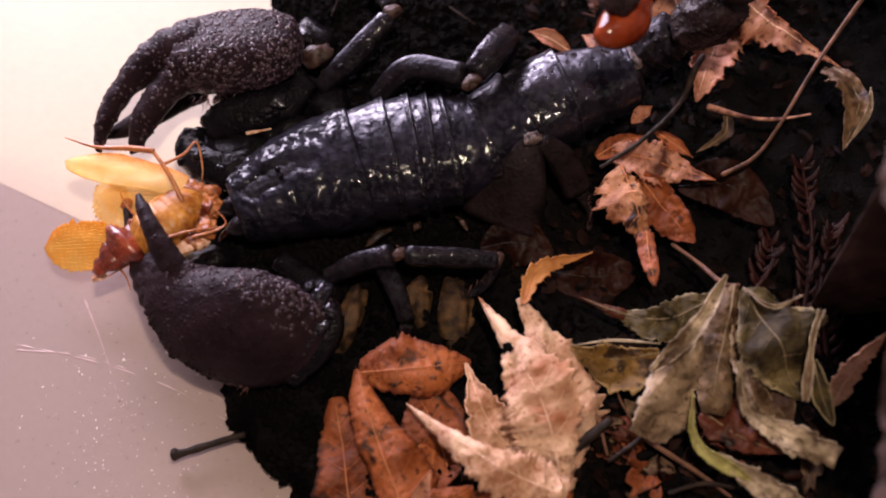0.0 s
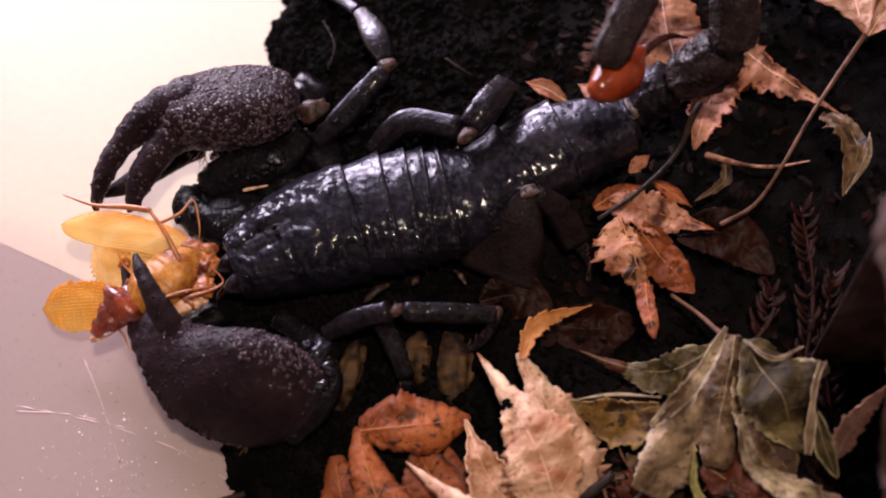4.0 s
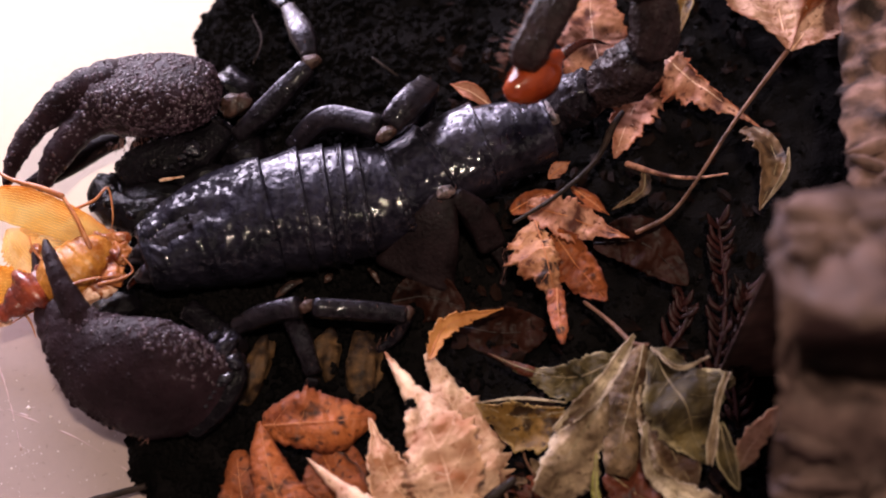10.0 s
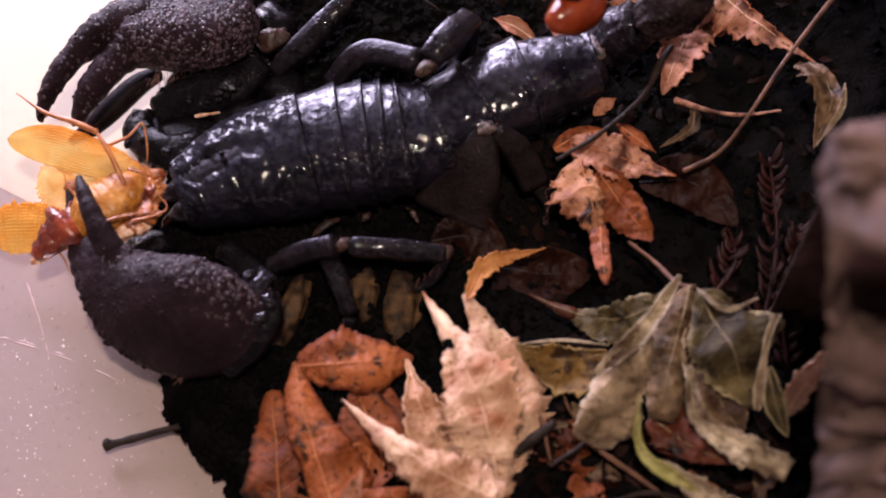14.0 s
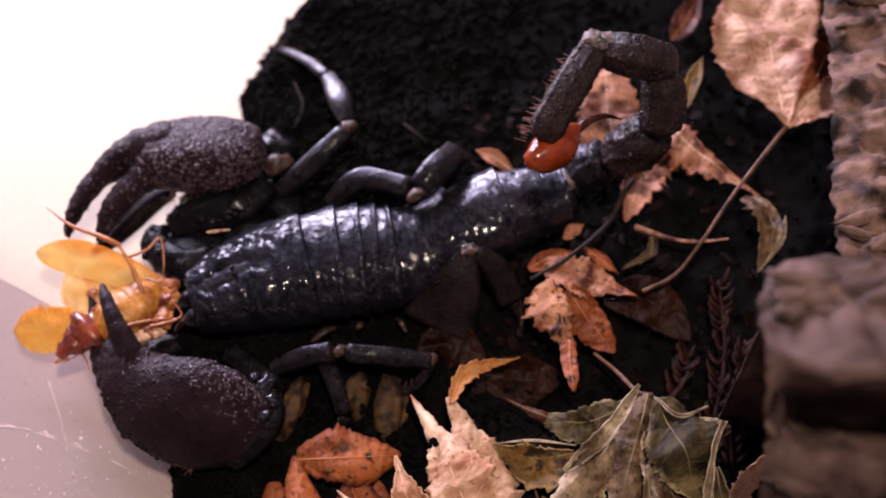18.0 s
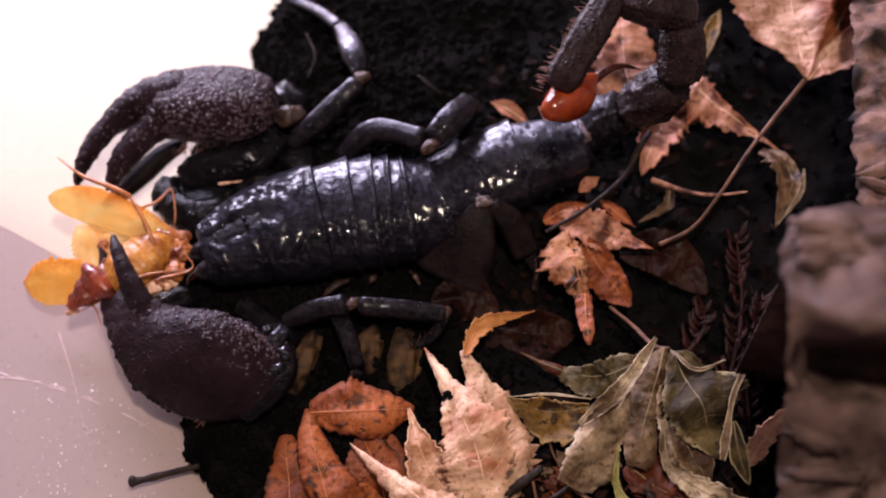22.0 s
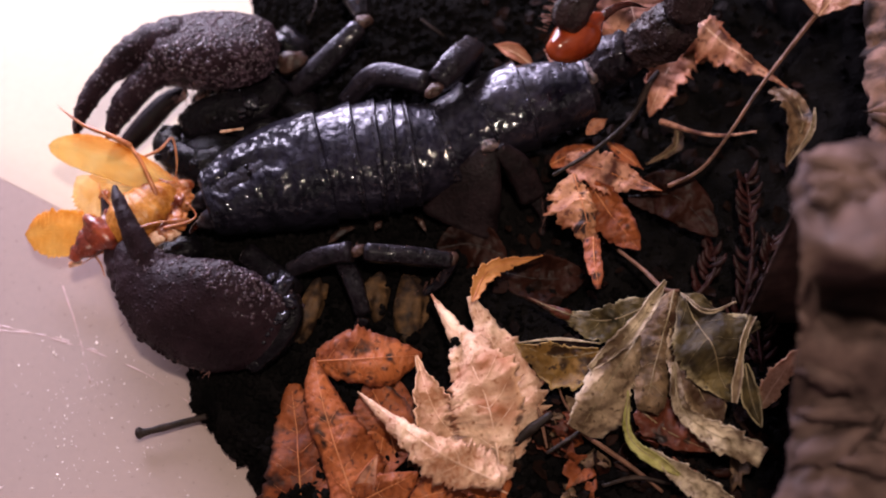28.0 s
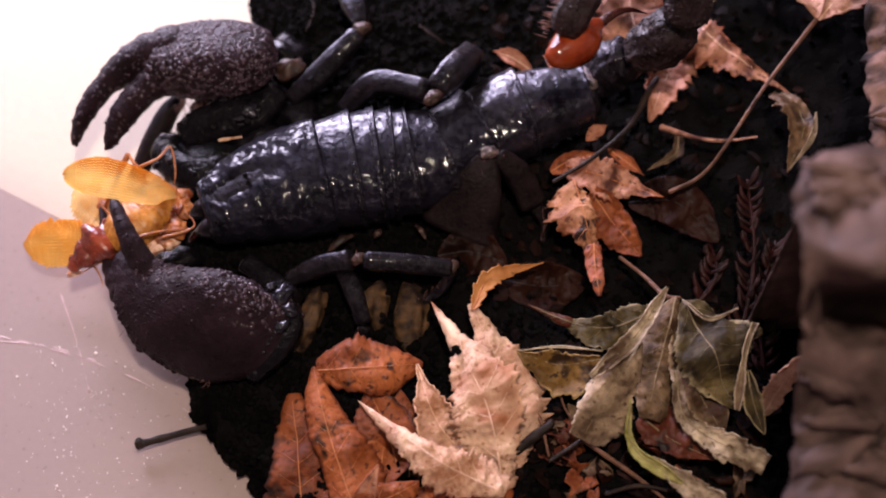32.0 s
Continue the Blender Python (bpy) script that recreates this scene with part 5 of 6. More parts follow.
    leaf("olive_leaf", [
        ((35.7, -27.1, 10.0), (25.5, -30.6, 9.0), (14.5, -27.2, 8.0), ((4.2, 7.2, 5.9, 4.2, 2.2, 0.5), (1, 3.2, 3.7, 2.2, 1, 0.2)), -0.9, 0.14, 0.4, 0),
        ((19.2, -29.2, 8.6), (15.5, -27.6, 8.6), (11.2, -25.3, 8.6), ((1.5, 1.4, 1.1, 0.9, 0.5, 0.1), (1, 1, 0.9, 0.6, 0.4, 0.1)), -0.4, 0.2, 0.4, 0, LEAF_RED),
        ((36.1, -26.3, 17.0), (29.6, -36.0, 18.0), (21.8, -42.2, 14.0), ((0.4, 1.2, 1.5, 1.8, 1.5, 0.7), (0.4, 1.2, 1.4, 1.7, 1.4, 0.7)), 1.2, 0.1, 0.5, 15, LEAF_CREAM),
        ((30.9, -35.8, 14.5), (25.3, -44.4, 15.0), (19.3, -52.6, 10.0), ((1.2, 4, 5.2, 6.4, 7.3, 4.7), (1.4, 3.5, 4.5, 4.3, 4, 2.6)), -1.8, 0.12, 0.5, 0, LEAF_TAUPE),
        ((38.3, -26.4, 13.0), (35.0, -37.3, 12.0), (31.3, -48.6, 9.0), ((1.2, 4.1, 5.3, 6, 6.3, 3.1), (1, 3.4, 4.4, 4.8, 3.6, 1.2)), -2.2, 0.1, 0.5, 0, LEAF_KHAKI),
        ((39.2, -28.0, 15.0), (43.3, -39.2, 17.5), (47.4, -48.3, 13.0), ((1.2, 7.6, 11.8, 8.7, 5, 0.7), (0.9, 4.5, 7.8, 7.3, 4.7, 0.6)), -2.6, 0.12, 0.5, -10),
        ((38.9, -28.7, 17.0), (42.7, -33.0, 19.0), (48.2, -31.8, 20.0), 0.5, 0.8, 0.1, 0.5, 30, LEAF_CREAM),
        ((50.5, -34.7, 20.0), (48.7, -40.5, 18.5), (47.4, -49.0, 14.0), ((1.2, 0.7, 0.6, 0.6, 1.2, 0.7), (0.4, 0.6, 0.7, 0.6, 1.1, 0.7)), 0.8, 0.12, 0.4, 30, LEAF_TAUPE),
        ((49.8, -41.5, 14.0), (50.6, -46.8, 12.0), (52.4, -52.3, 10.0), ((0.5, 1.2, 1.7, 1.7, 1.2, 0.2), (0.5, 1.2, 1.9, 2.1, 1.4, 0.2)), 1.2, 0.08, 0.5, 10),
        ((36.9, -41.2, 14.0), (38.6, -50.8, 13.0), (51.7, -58.6, 12.0), ((0.5, 1.2, 1.6, 2.1, 3.5, 2.4), (0.5, 1.1, 1.4, 1.9, 3.1, 1.9)), 1.2, 0.26, 0.5, 20, LEAF_CREAM),
        ((38.5, -31.3, 11.5), (40.6, -42.4, 11.0), (45.2, -51.8, 9.0), ((1, 2.9, 4.1, 4.6, 3.8, 0.7), (1, 3.1, 4.1, 4.1, 3.1, 0.7)), 0.8, 0.1, 0.5, 0, LEAF_KHAKI),
        ((30.7, -47.7, 8.0), (36.4, -52.8, 8.5), (43.5, -56.1, 8.0), ((1.7, 5.2, 5.7, 4.1, 2.1, 0.4), (1.7, 3.6, 3.1, 2.6, 1.4, 0.4)), 0.6, 0.1, 0.5, 0, LEAF_RED)],
        LEAF_OLIVE, VEIN_OLIVE, "grey-olive crinkled dry leaf with curled pale edges", seed=5, crinkle=1.5, net=0.045)
    leaf("yellow_strip", [
        ((28.5, -45.8, 12.0), (28.6, -54.5, 11.0), (37.1, -60.7, 9.5), ((0.2, 0.6, 0.8, 1.2, 1.4, 0.4), (0.2, 0.6, 0.9, 1.2, 1.4, 0.4)), 0.8, 0.14, 0.4, 20, LEAF_LIME),
        ((32.0, -55.8, 9.0), (37.8, -61.3, 9.5), (46.5, -66.8, 8.0), ((0.4, 1.4, 2.6, 3, 3.4, 2), (0.4, 1.2, 2, 2.6, 2.8, 1.6)), 1.4, 0.22, 0.5, 20, LEAF_CREAM)],
        LEAF_OLIVE, VEIN_OLIVE, "curled greenish leaf strip with a yellow edge", seed=6)
    leaf("ochre_leaf", [
        ((24.0, -37.6, 11.0), (16.2, -37.7, 9.0), (8.5, -34.6, 8.5), ((2.3, 5.7, 6.8, 5.7, 3, 0.1), (0.9, 1.6, 2.5, 3, 1, 0.1)), 1.0, 0.14, 0.5, 0),
        ((24.2, -36.4, 12.0), (16.1, -34.7, 10.4), (8.9, -34.9, 9.2), 0.3, 0.3, 0.1, 0.5, 0, LEAF_TAUPE)],
        LEAF_OCHRE, VEIN_OLIVE, "brown-ochre leaf half under the others", seed=7)
    leaf("red_leaf", [
        ((20.9, -0.6, 12.0), (22.3, -9.2, 13.5), (23.8, -17.0, 13.0), ((1.1, 2.4, 3.2, 2.9, 2, 1.3), (3.5, 7.4, 8.8, 6.4, 3.2, 1.1)), -1.0, 0.3, 0.5, 0),
        ((23.8, -15.3, 13.5), (23.7, -20.6, 14.0), (24.2, -26.0, 13.5), ((1.7, 1.8, 1.8, 1.7, 1.3, 0.4), (1.8, 2, 1.8, 1.6, 1.2, 0.4)), -0.4, 0.12, 0.4, 0, LEAF_ORANGE_RED),
        ((19.6, 3.3, 11.0), (28.8, -0.8, 11.5), (38.0, -4.5, 11.5), ((1.6, 3.3, 4.1, 3.5, 1.2, 0.1), (2.2, 4.1, 5.2, 4.1, 1.8, 0.1)), 0.9, 0.2, 0.4, 0, LEAF_PINK),
        ((24.3, -2.6, 10.5), (28.8, -9.9, 10.0), (33.1, -15.9, 9.0), ((1.6, 3.5, 3.5, 3.2, 2.4, 0.4), (1.6, 3.2, 4.6, 4, 3, 0.4)), 0.8, 0.1, 0.5, 0, LEAF_RUST),
        ((16.6, 2.5, 10.0), (21.6, 5.4, 10.0), (26.3, 6.7, 9.5), ((0.8, 1.7, 1.9, 1.4, 0.7, 0.1), (1.1, 2.2, 2.5, 1.7, 0.8, 0.1)), 0.6, 0.1, 0.5, 0, LEAF_RUST)],
        LEAF_SPECK, VEIN_RUST, "orange-red speckled dry maple leaf with a torn point", seed=8, crinkle=1.5)
    leaf("brown_fragment", [
        ((24.2, 9.9, 9.0), (26.1, 11.5, 9.5), (28.5, 13.4, 9.0), 1.6, 0.5, 0.15, 0.5, 0, LEAF_PINK),
        ((28.4, 8.2, 8.5), (31.7, 4.9, 9.0), (35.1, 2.0, 8.5), 1.5, 0.5, 0.1, 0.5, 0)],
        LEAF_RUST, VEIN_RUST, "brown leaf fragment above the red leaf", seed=23)
    leaf("serrated_leaf", [
        ((47.5, 37.6, 9.0), (54.4, 29.4, 10.5), (65.5, 19.3, 10.0), ((3.3, 4.1, 2.7, 1.5, 0.7, 0.1), (6.8, 10.1, 8, 4.4, 1.9, 0.1)), 0.8, 0.34, 0.42, 0),
        ((48.9, 34.8, 8.0), (41.8, 25.0, 9.0), (37.2, 14.5, 8.0), ((3.5, 6.5, 6.2, 5.3, 3.5, 0.4), (2.1, 5, 5.3, 4.7, 3, 0.3)), 0.8, 0.3, 0.5, 0),
        ((37.9, 27.7, 8.0), (35.2, 40.1, 10.0), (35.2, 54.1, 11.0), ((4.5, 7.5, 8.4, 7.2, 4.8, 0.9), (3.6, 6.6, 8.1, 7.5, 5.7, 1.2)), 0.8, 0.1, 0.5, 0),
        ((14.1, 28.0, 7.0), (10.4, 30.1, 8.5), (6.4, 32.5, 8.0), 1.8, 0.8, 0.1, 0.5, 0),
        ((25.3, 26.3, 7.0), (20.5, 28.2, 8.0), (16.8, 31.7, 7.0), 2.4, 0.6, 0.1, 0.5, 0)],
        LEAF_PINK, VEIN_PALE, "pinkish serrated leaf under the scorpion's tail", seed=9)
    leaf("broad_leaf", [
        ((70.3, 30.1, 20.0), (68.4, 58.2, 22.0), (70.8, 92.1, 20.0), ((0.5, 9.9, 12.2, 7.1, 4.3, 0.5), (0.5, 6.1, 10.7, 11.7, 7.6, 0.5)), 2.2, 0.0, 0.5, 0),
        ((70.4, 29.2, 21.0), (77.2, 37.1, 21.0), (86.3, 45.0, 22.0), ((0.4, 1.7, 2.5, 2, 1.1, 0.1), (0.4, 3, 5.4, 4.4, 2, 0.1)), 1.6, 0.08, 0.45, 15),
        ((71.9, 32.5, 18.0), (79.4, 45.1, 17.5), (86.5, 60.6, 17.0), 4.5, 0.8, 0.05, 0.5, 0, LEAF_UMBER)],
        LEAF_BLOTCH, VEIN_PALE, "broad blotched pinkish leaf on a long brown stem",
        stem=[(70.3, 30.1, 20.0, 0.5), (58.6, 15.4, 19.0, 0.36), (50.5, 4.1, 17.0, 0.33), (45.2, -1.8, 15.0, 0.36), (39.2, -4.2, 13.0, 0.48)], seed=10, crinkle=1.2, net=0.06)
    leaf("dried_leaf", [
        ((64.7, 20.3, 8.0), (66.9, 10.5, 13.0), (63.3, 1.7, 9.0), ((0.5, 1.4, 2, 1.7, 1.1, 0.1), (1.8, 4.6, 5.3, 3.7, 1.8, 0.1)), 1.4, 0.12, 0.5, 10),
        ((69.3, 12.4, 13.5), (67.8, 7.0, 13.0), (63.5, 1.7, 10.0), 0.7, 0.5, 0.1, 0.5, 0, LEAF_CREAM)],
        LEAF_TAN, VEIN_OLIVE, "small curled brown leaf remnant", seed=11, crinkle=1.6)
    leaf("ragged_scrap", [
        ((43.0, 12.1, 7.0), (41.9, 7.3, 7.5), (36.1, 3.9, 7.0), ((0.6, 1.2, 1.6, 1.4, 0.9, 0.1), (0.6, 1.2, 1.4, 1.2, 0.7, 0.1)), 0.8, 0.3, 0.5, 10)],
        LEAF_TAN, VEIN_OLIVE, "ragged olive-brown leaf scrap on the soil", seed=29)
    leaf("leaf_sliver", [
        ((52.5, -48.3, 10.0), (56.0, -44.1, 17.0), (59.2, -41.7, 26.0), ((1.2, 2.6, 3.0, 2.4, 1.5, 0.1), (0.9, 2.1, 2.3, 1.9, 1.2, 0.1)), 0.6, 0.25, 0.45, 10)],
        LEAF_PALE, VEIN_PALE, "tan leaf sliver against the bark", seed=12)
    leaf("dark_leaf", [((-6.0, -12.0, 3.0), (0.5, -11.2, 3.0), (7.7, -14.0, 3.0), 5.0, 0.5, 0.05, 0.5, 0)], LEAF_DARK, VEIN_DARK, "wet dark red leaf beneath the leg", seed=13)
    leaf("black_leaf", [((32.0, -2.6, 6.0), (41.1, -4.1, 8.0), (48.9, -11.9, 6.0), 5.0, 0.5, 0.03, 0.5, 0)], LEAF_DARK, VEIN_DARK, "dark rotted leaf on the soil", seed=24)
    leaf("shaded_leaf", [((5.4, -16.9, 2.0), (14.7, -19.0, 3.0), (23.3, -17.9, 2.0), 5.0, 0.5, 0.05, 0.5, 0)], LEAF_DARK, VEIN_DARK, "dark rotted leaf on the soil", seed=25)
    leaf("red_scrap", [((61.3, -17.0, 8.0), (64.3, -22.2, 9.0), (66.9, -30.1, 9.0), 5.0, 0.5, 0.05, 0.5, 0)], LEAF_RED, VEIN_RUST, "red-brown leaf scrap by the bark", seed=26)
    leaf("brown_scrap", [((11.2, -46.0, 2.0), (14.9, -50.4, 2.0), (19.3, -55.8, 2.0), 4.0, 0.8, 0.1, 0.5, 0)], LEAF_RED, VEIN_RUST, "brown leaf scrap under the litter", seed=27)
    leaf("umber_scrap", [((26.2, -56.2, 2.0), (35.3, -53.9, 3.0), (45.5, -52.4, 3.0), 5.0, 0.8, 0.1, 0.5, 0)], LEAF_DARK, VEIN_DARK, "dark brown leaf scrap under the litter", seed=28)
    leaf("yellow_scrap", [((52.4, 43.0, 8.0), (54.7, 50.5, 8.0), (57.4, 56.7, 8.0), 1.8, 0.5, 0.08, 0.5, 0)], LEAF_OCHRE, VEIN_OLIVE, "yellowish leaf scrap behind the tail", seed=14)
    leaf("olive_scrap", [((82.8, 65.4, 9.0), (88.3, 68.6, 9.0), (95.7, 75.1, 9.0), 5.0, 0.8, 0.08, 0.5, 0)], LEAF_OCHRE, VEIN_OLIVE, "olive leaf scrap near the bark", seed=15)
    leaf("red_curl", [((84.8, 47.6, 14.0), (86.0, 52.2, 15.0), (90.0, 58.3, 14.0), 1.8, 1.0, 0.05, 0.5, 20)], LEAF_RED, VEIN_RUST, "curled red leaf edge by the bark", seed=16)
    leaf("umber_leaf", [((51.9, 65.2, 3.0), (55.6, 70.9, 3.0), (59.5, 78.4, 3.0), 3.0, 0.8, 0.05, 0.5, 0)], LEAF_RED, VEIN_RUST, "brown leaf on the soil behind the tail", seed=17)


leaves()


# ---- cork bark ----
def along(line, y):
    for (y0, *a), (y1, *b) in zip(line, line[1:]):
        if y0 <= y <= y1:
            u = (y - y0) / (y1 - y0)
            return [p + (q - p) * u for p, q in zip(a, b)]
    return list(line[0][1:]) if y < line[0][0] else list(line[-1][1:])


# y, x and z of the free edges of the bark
NEAR_RIM = [(-140, 34, 44), (-80, 43, 48), (-73, 46, 48), (-62, 49, 49), (-57, 48, 60), (-52, 46.5, 71), (-45, 45.5, 75), (-37, 46.5, 75), (-32, 49.5, 74), (-29, 53, 72)]
FAR_RIM = [(-60, 66, 46), (-6, 71, 40), (5, 71.5, 40), (29, 74.5, 38), (90, 84, 30)]


def bark_slab(rim, y0, y1, flare, seed, hollow):
    bm = bmesh.new()
    rows = []
    count = int((y1 - y0) * 1.1)
    for i in range(count + 1):
        y = y0 + (y1 - y0) * i / count
        rx, rz = along(rim, y)
        rx += 1.2 * noise.noise(Vector((y * 0.15, 0.3, seed))) + 1.0 * noise.noise(Vector((y * 0.6, 1.3, seed)))
        close = min(1.0, (y1 - y) / 3.0 + 0.25)
        row = []
        for k in range(14, 0, -1):
            d = k / 14
            row.append(Vector((rx + flare * d**0.8 + 1.0 * noise.noise(Vector((d * 6, y * 0.3, 5.0 + seed))), y, rz - (rz + 9) * d)))
        for j in range(70):
            x = rx + 0.9 * j
            yy = y
            dip, lip = math.exp(-(((y + 52) / 3.2) ** 2)), math.exp(-(((y + 45.5) / 3.0) ** 2))
            z = rz + (3 * (1 - math.exp(-j / 6)) - 0.05 * j) * close
            if hollow:
                z += (5 * lip - 20 * dip) * min(1, max(0, (x - 47) / 7))
            z += 2.2 * noise.noise(Vector((x * 0.06, y * 0.08, 3 + seed))) + 2.0 * noise.noise(Vector((x * 0.16, y * 0.20, 6 + seed)))
            z += 0.9 * noise.noise(Vector((x * 0.42, y * 0.5, 8 + seed))) - 1.9 * abs(noise.noise(Vector((x * 0.17, y * 0.26, 11 + seed)))) - 0.9 * abs(noise.noise(Vector((x * 0.5, y * 0.6, 15 + seed))))
            if hollow:
                yy += (5.5 * dip - 8.0 * lip) * min(1, max(0, (x - 47) / 7))
            row.append(Vector((x, yy, z)))
        rows.append(row)
    end = [Vector((v.x, v.y + 0.6, -9)) for v in rows[-1]]
    rows.append([v.lerp(e, 0.04) for v, e in zip(rows[-1], end)])
    rows.append(end)
    rings(bm, rows, close=False)
    return bm


def bark():
    """Curved slabs of cork bark that lean over the soil."""
    t0 = thing("cork_bark", (95, -40, 0), "rough brown cork bark slab leaning over the soil", "bark")
    near = part("near_slab", bark_slab(NEAR_RIM, -130, -29, 24, 1.0, True), SHADED_BARK, t0)
    far = part("far_slab", bark_slab(FAR_RIM, -60, 80, 16, 2.0, False), BARK, t0)
    rnd = random.Random(11)
    for k in range(60):
        rim, lo, hi, slab = (NEAR_RIM, -75, -31, near) if k % 2 else (FAR_RIM, -25, 60, far)
        y = rnd.uniform(lo, hi)
        rx, rz = along(rim, y)
        x = rx + rnd.uniform(2.5, 24)
        if k % 2 and -58 < y < -45 and x > 50:
            continue
        bm = bmesh.new()
        blob(bm, (x, y, rz + 2.2 + rnd.uniform(-0.8, 0.4)), (rnd.uniform(2.5, 6), rnd.uniform(1.0, 2.2), rnd.uniform(0.7, 1.5)), (rnd.uniform(-15, 15), rnd.uniform(-12, 12), rnd.uniform(-25, 25)), 0.55, 2.4, 3)
        part("crust", bm, SHADED_BARK if k % 2 else BARK, slab)


bark()


# ---- twigs, sprigs and chips ----
def stick(name, points, mat, label, n=18, sides=8, wobble=0.2):
    bm = bmesh.new()
    tube(bm, points, n, sides, wobble=wobble)
    return single(name, bm, mat, points[0][:3], label, "twig", "twigs")


def twigs():
    w = lambda p, r: (*p, r)
    stick("twig", [w((-63.8, -47.0, -4.0), 1.3), w((-62.0, -46.7, -4.0), 0.8), w((-53.3, -44.4, -4.0), 0.6), w((-45.9, -43.1, -3.0), 0.7), w((-38.2, -42.9, 0.0), 0.7)], TWIG, "dark thin twig with a knobbed end on the floor")
    stick("thin_twig", [w((39.6, 13.2, 8.0), 0.7), w((46.5, 9.9, 9.0), 0.4), w((52.0, 8.6, 10.0), 0.32), w((57.6, 8.2, 12.0), 0.15)], LEAF_PINK, "pale thin bent twig on the soil")
    stick("dark_stick", [w((16.8, -1.9, 14.0), 0.35), w((24.7, 2.7, 15.0), 0.45), w((32.6, 10.4, 14.0), 0.5), w((36.7, 18.4, 13.0), 0.7), w((39.1, 22.4, 12.0), 0.5)], TWIG, "dark stem lying over the red leaf")
    stick("short_twig", [w((29.2, -15.5, 8.0), 0.4), w((33.4, -20.1, 9.0), 0.42), w((36.6, -25.6, 12.0), 0.5), w((39.2, -26.5, 13.0), 0.35)], STEM, "short tan stalk of the olive leaf")


    stick("black_stick", [w((8.0, -52.8, 5.0), 0.9), w((11.0, -50.7, 6.0), 1.0), w((14.6, -48.3, 7.0), 0.7)], TWIG, "short black stick between the leaves")
    stick("fine_twig", [w((19.6, -50.2, 4.0), 0.4), w((25.1, -54.8, 5.0), 0.5), w((29.9, -58.2, 4.0), 0.45), w((34.6, -62.0, 3.0), 0.3)], STEM, "fine brown twig under the olive leaf")
    stick("thin_stalk", [w((8.9, -43.5, 5.0), 0.3), w((12.2, -46.5, 6.0), 0.35), w((13.9, -53.7, 4.0), 0.3)], STEM, "thin pale stalk among the leaves")
    stick("litter_twig", [w((13.8, -55.3, 6.0), 0.35), w((18.3, -52.7, 7.0), 0.4), w((22.9, -49.2, 7.0), 0.3)], TWIG, "dark thin twig between the leaves")
    stick("litter_twig", [w((16.2, -38.3, 5.0), 0.2), w((16.8, -44.0, 6.0), 0.22), w((18.7, -47.9, 5.0), 0.15)], STEM, "fine reddish stalk between the leaves")
    stick("litter_twig", [w((23.8, -61.0, 4.0), 0.4), w((29.7, -59.9, 5.0), 0.45), w((36.0, -60.8, 4.0), 0.3)], TWIG, "dark thin twig between the leaves")
    stick("soil_fibre", [w((-33.9, 53.5, 4.0), 0.12), w((-31.6, 46.6, 5.0), 0.16), w((-33.3, 41.3, 4.0), 0.1)], TWIG, "thin plant fibre standing in the soil")
    stick("soil_fibre", [w((-9.1, 42.1, 4.0), 0.2), w((-6.6, 39.8, 4.0), 0.25), w((-4.2, 38.3, 3.0), 0.2)], TWIG, "thin plant fibre standing in the soil")


def litter():
    """Dark flakes of rotted leaf between the larger leaves."""
    rnd = random.Random(77)
    verts, faces = [], []
    for _ in range(420):
        if rnd.random() < 0.6:
            x, y = rnd.uniform(-5, 62), rnd.uniform(-72, -28)
        else:
            x, y = rnd.uniform(5, 75), rnd.uniform(-30, 60)
        z = soil_height(x, y) + rnd.uniform(0.2, 1.6)
        size = rnd.uniform(0.8, 2.8)
        m = Matrix.LocRotScale((x, y, z), Euler((rnd.uniform(-0.5, 0.5), rnd.uniform(-0.5, 0.5), rnd.uniform(0, 6.3))), (size, size * rnd.uniform(0.35, 0.9), 1))
        k = len(verts)
        for i in range(7):
            a = i * 2 * math.pi / 7
            r = rnd.uniform(0.6, 1.1)
            verts.append((m @ Vector((r * math.cos(a), r * math.sin(a), rnd.uniform(-0.2, 0.5)))) * MM)
        verts.append((m @ Vector((0, 0, rnd.uniform(0, 0.6)))) * MM)
        faces += [(k + i, k + (i + 1) % 7, k + 7) for i in range(7)]
    data = bpy.data.meshes.new("leaf_litter")
    data.from_pydata(verts, [], faces)
    data.materials.append(LITTER)
    tagged(new("leaf_litter", data), "dark flakes of rotted leaves on the soil", "leaf litter", kind="stuff")


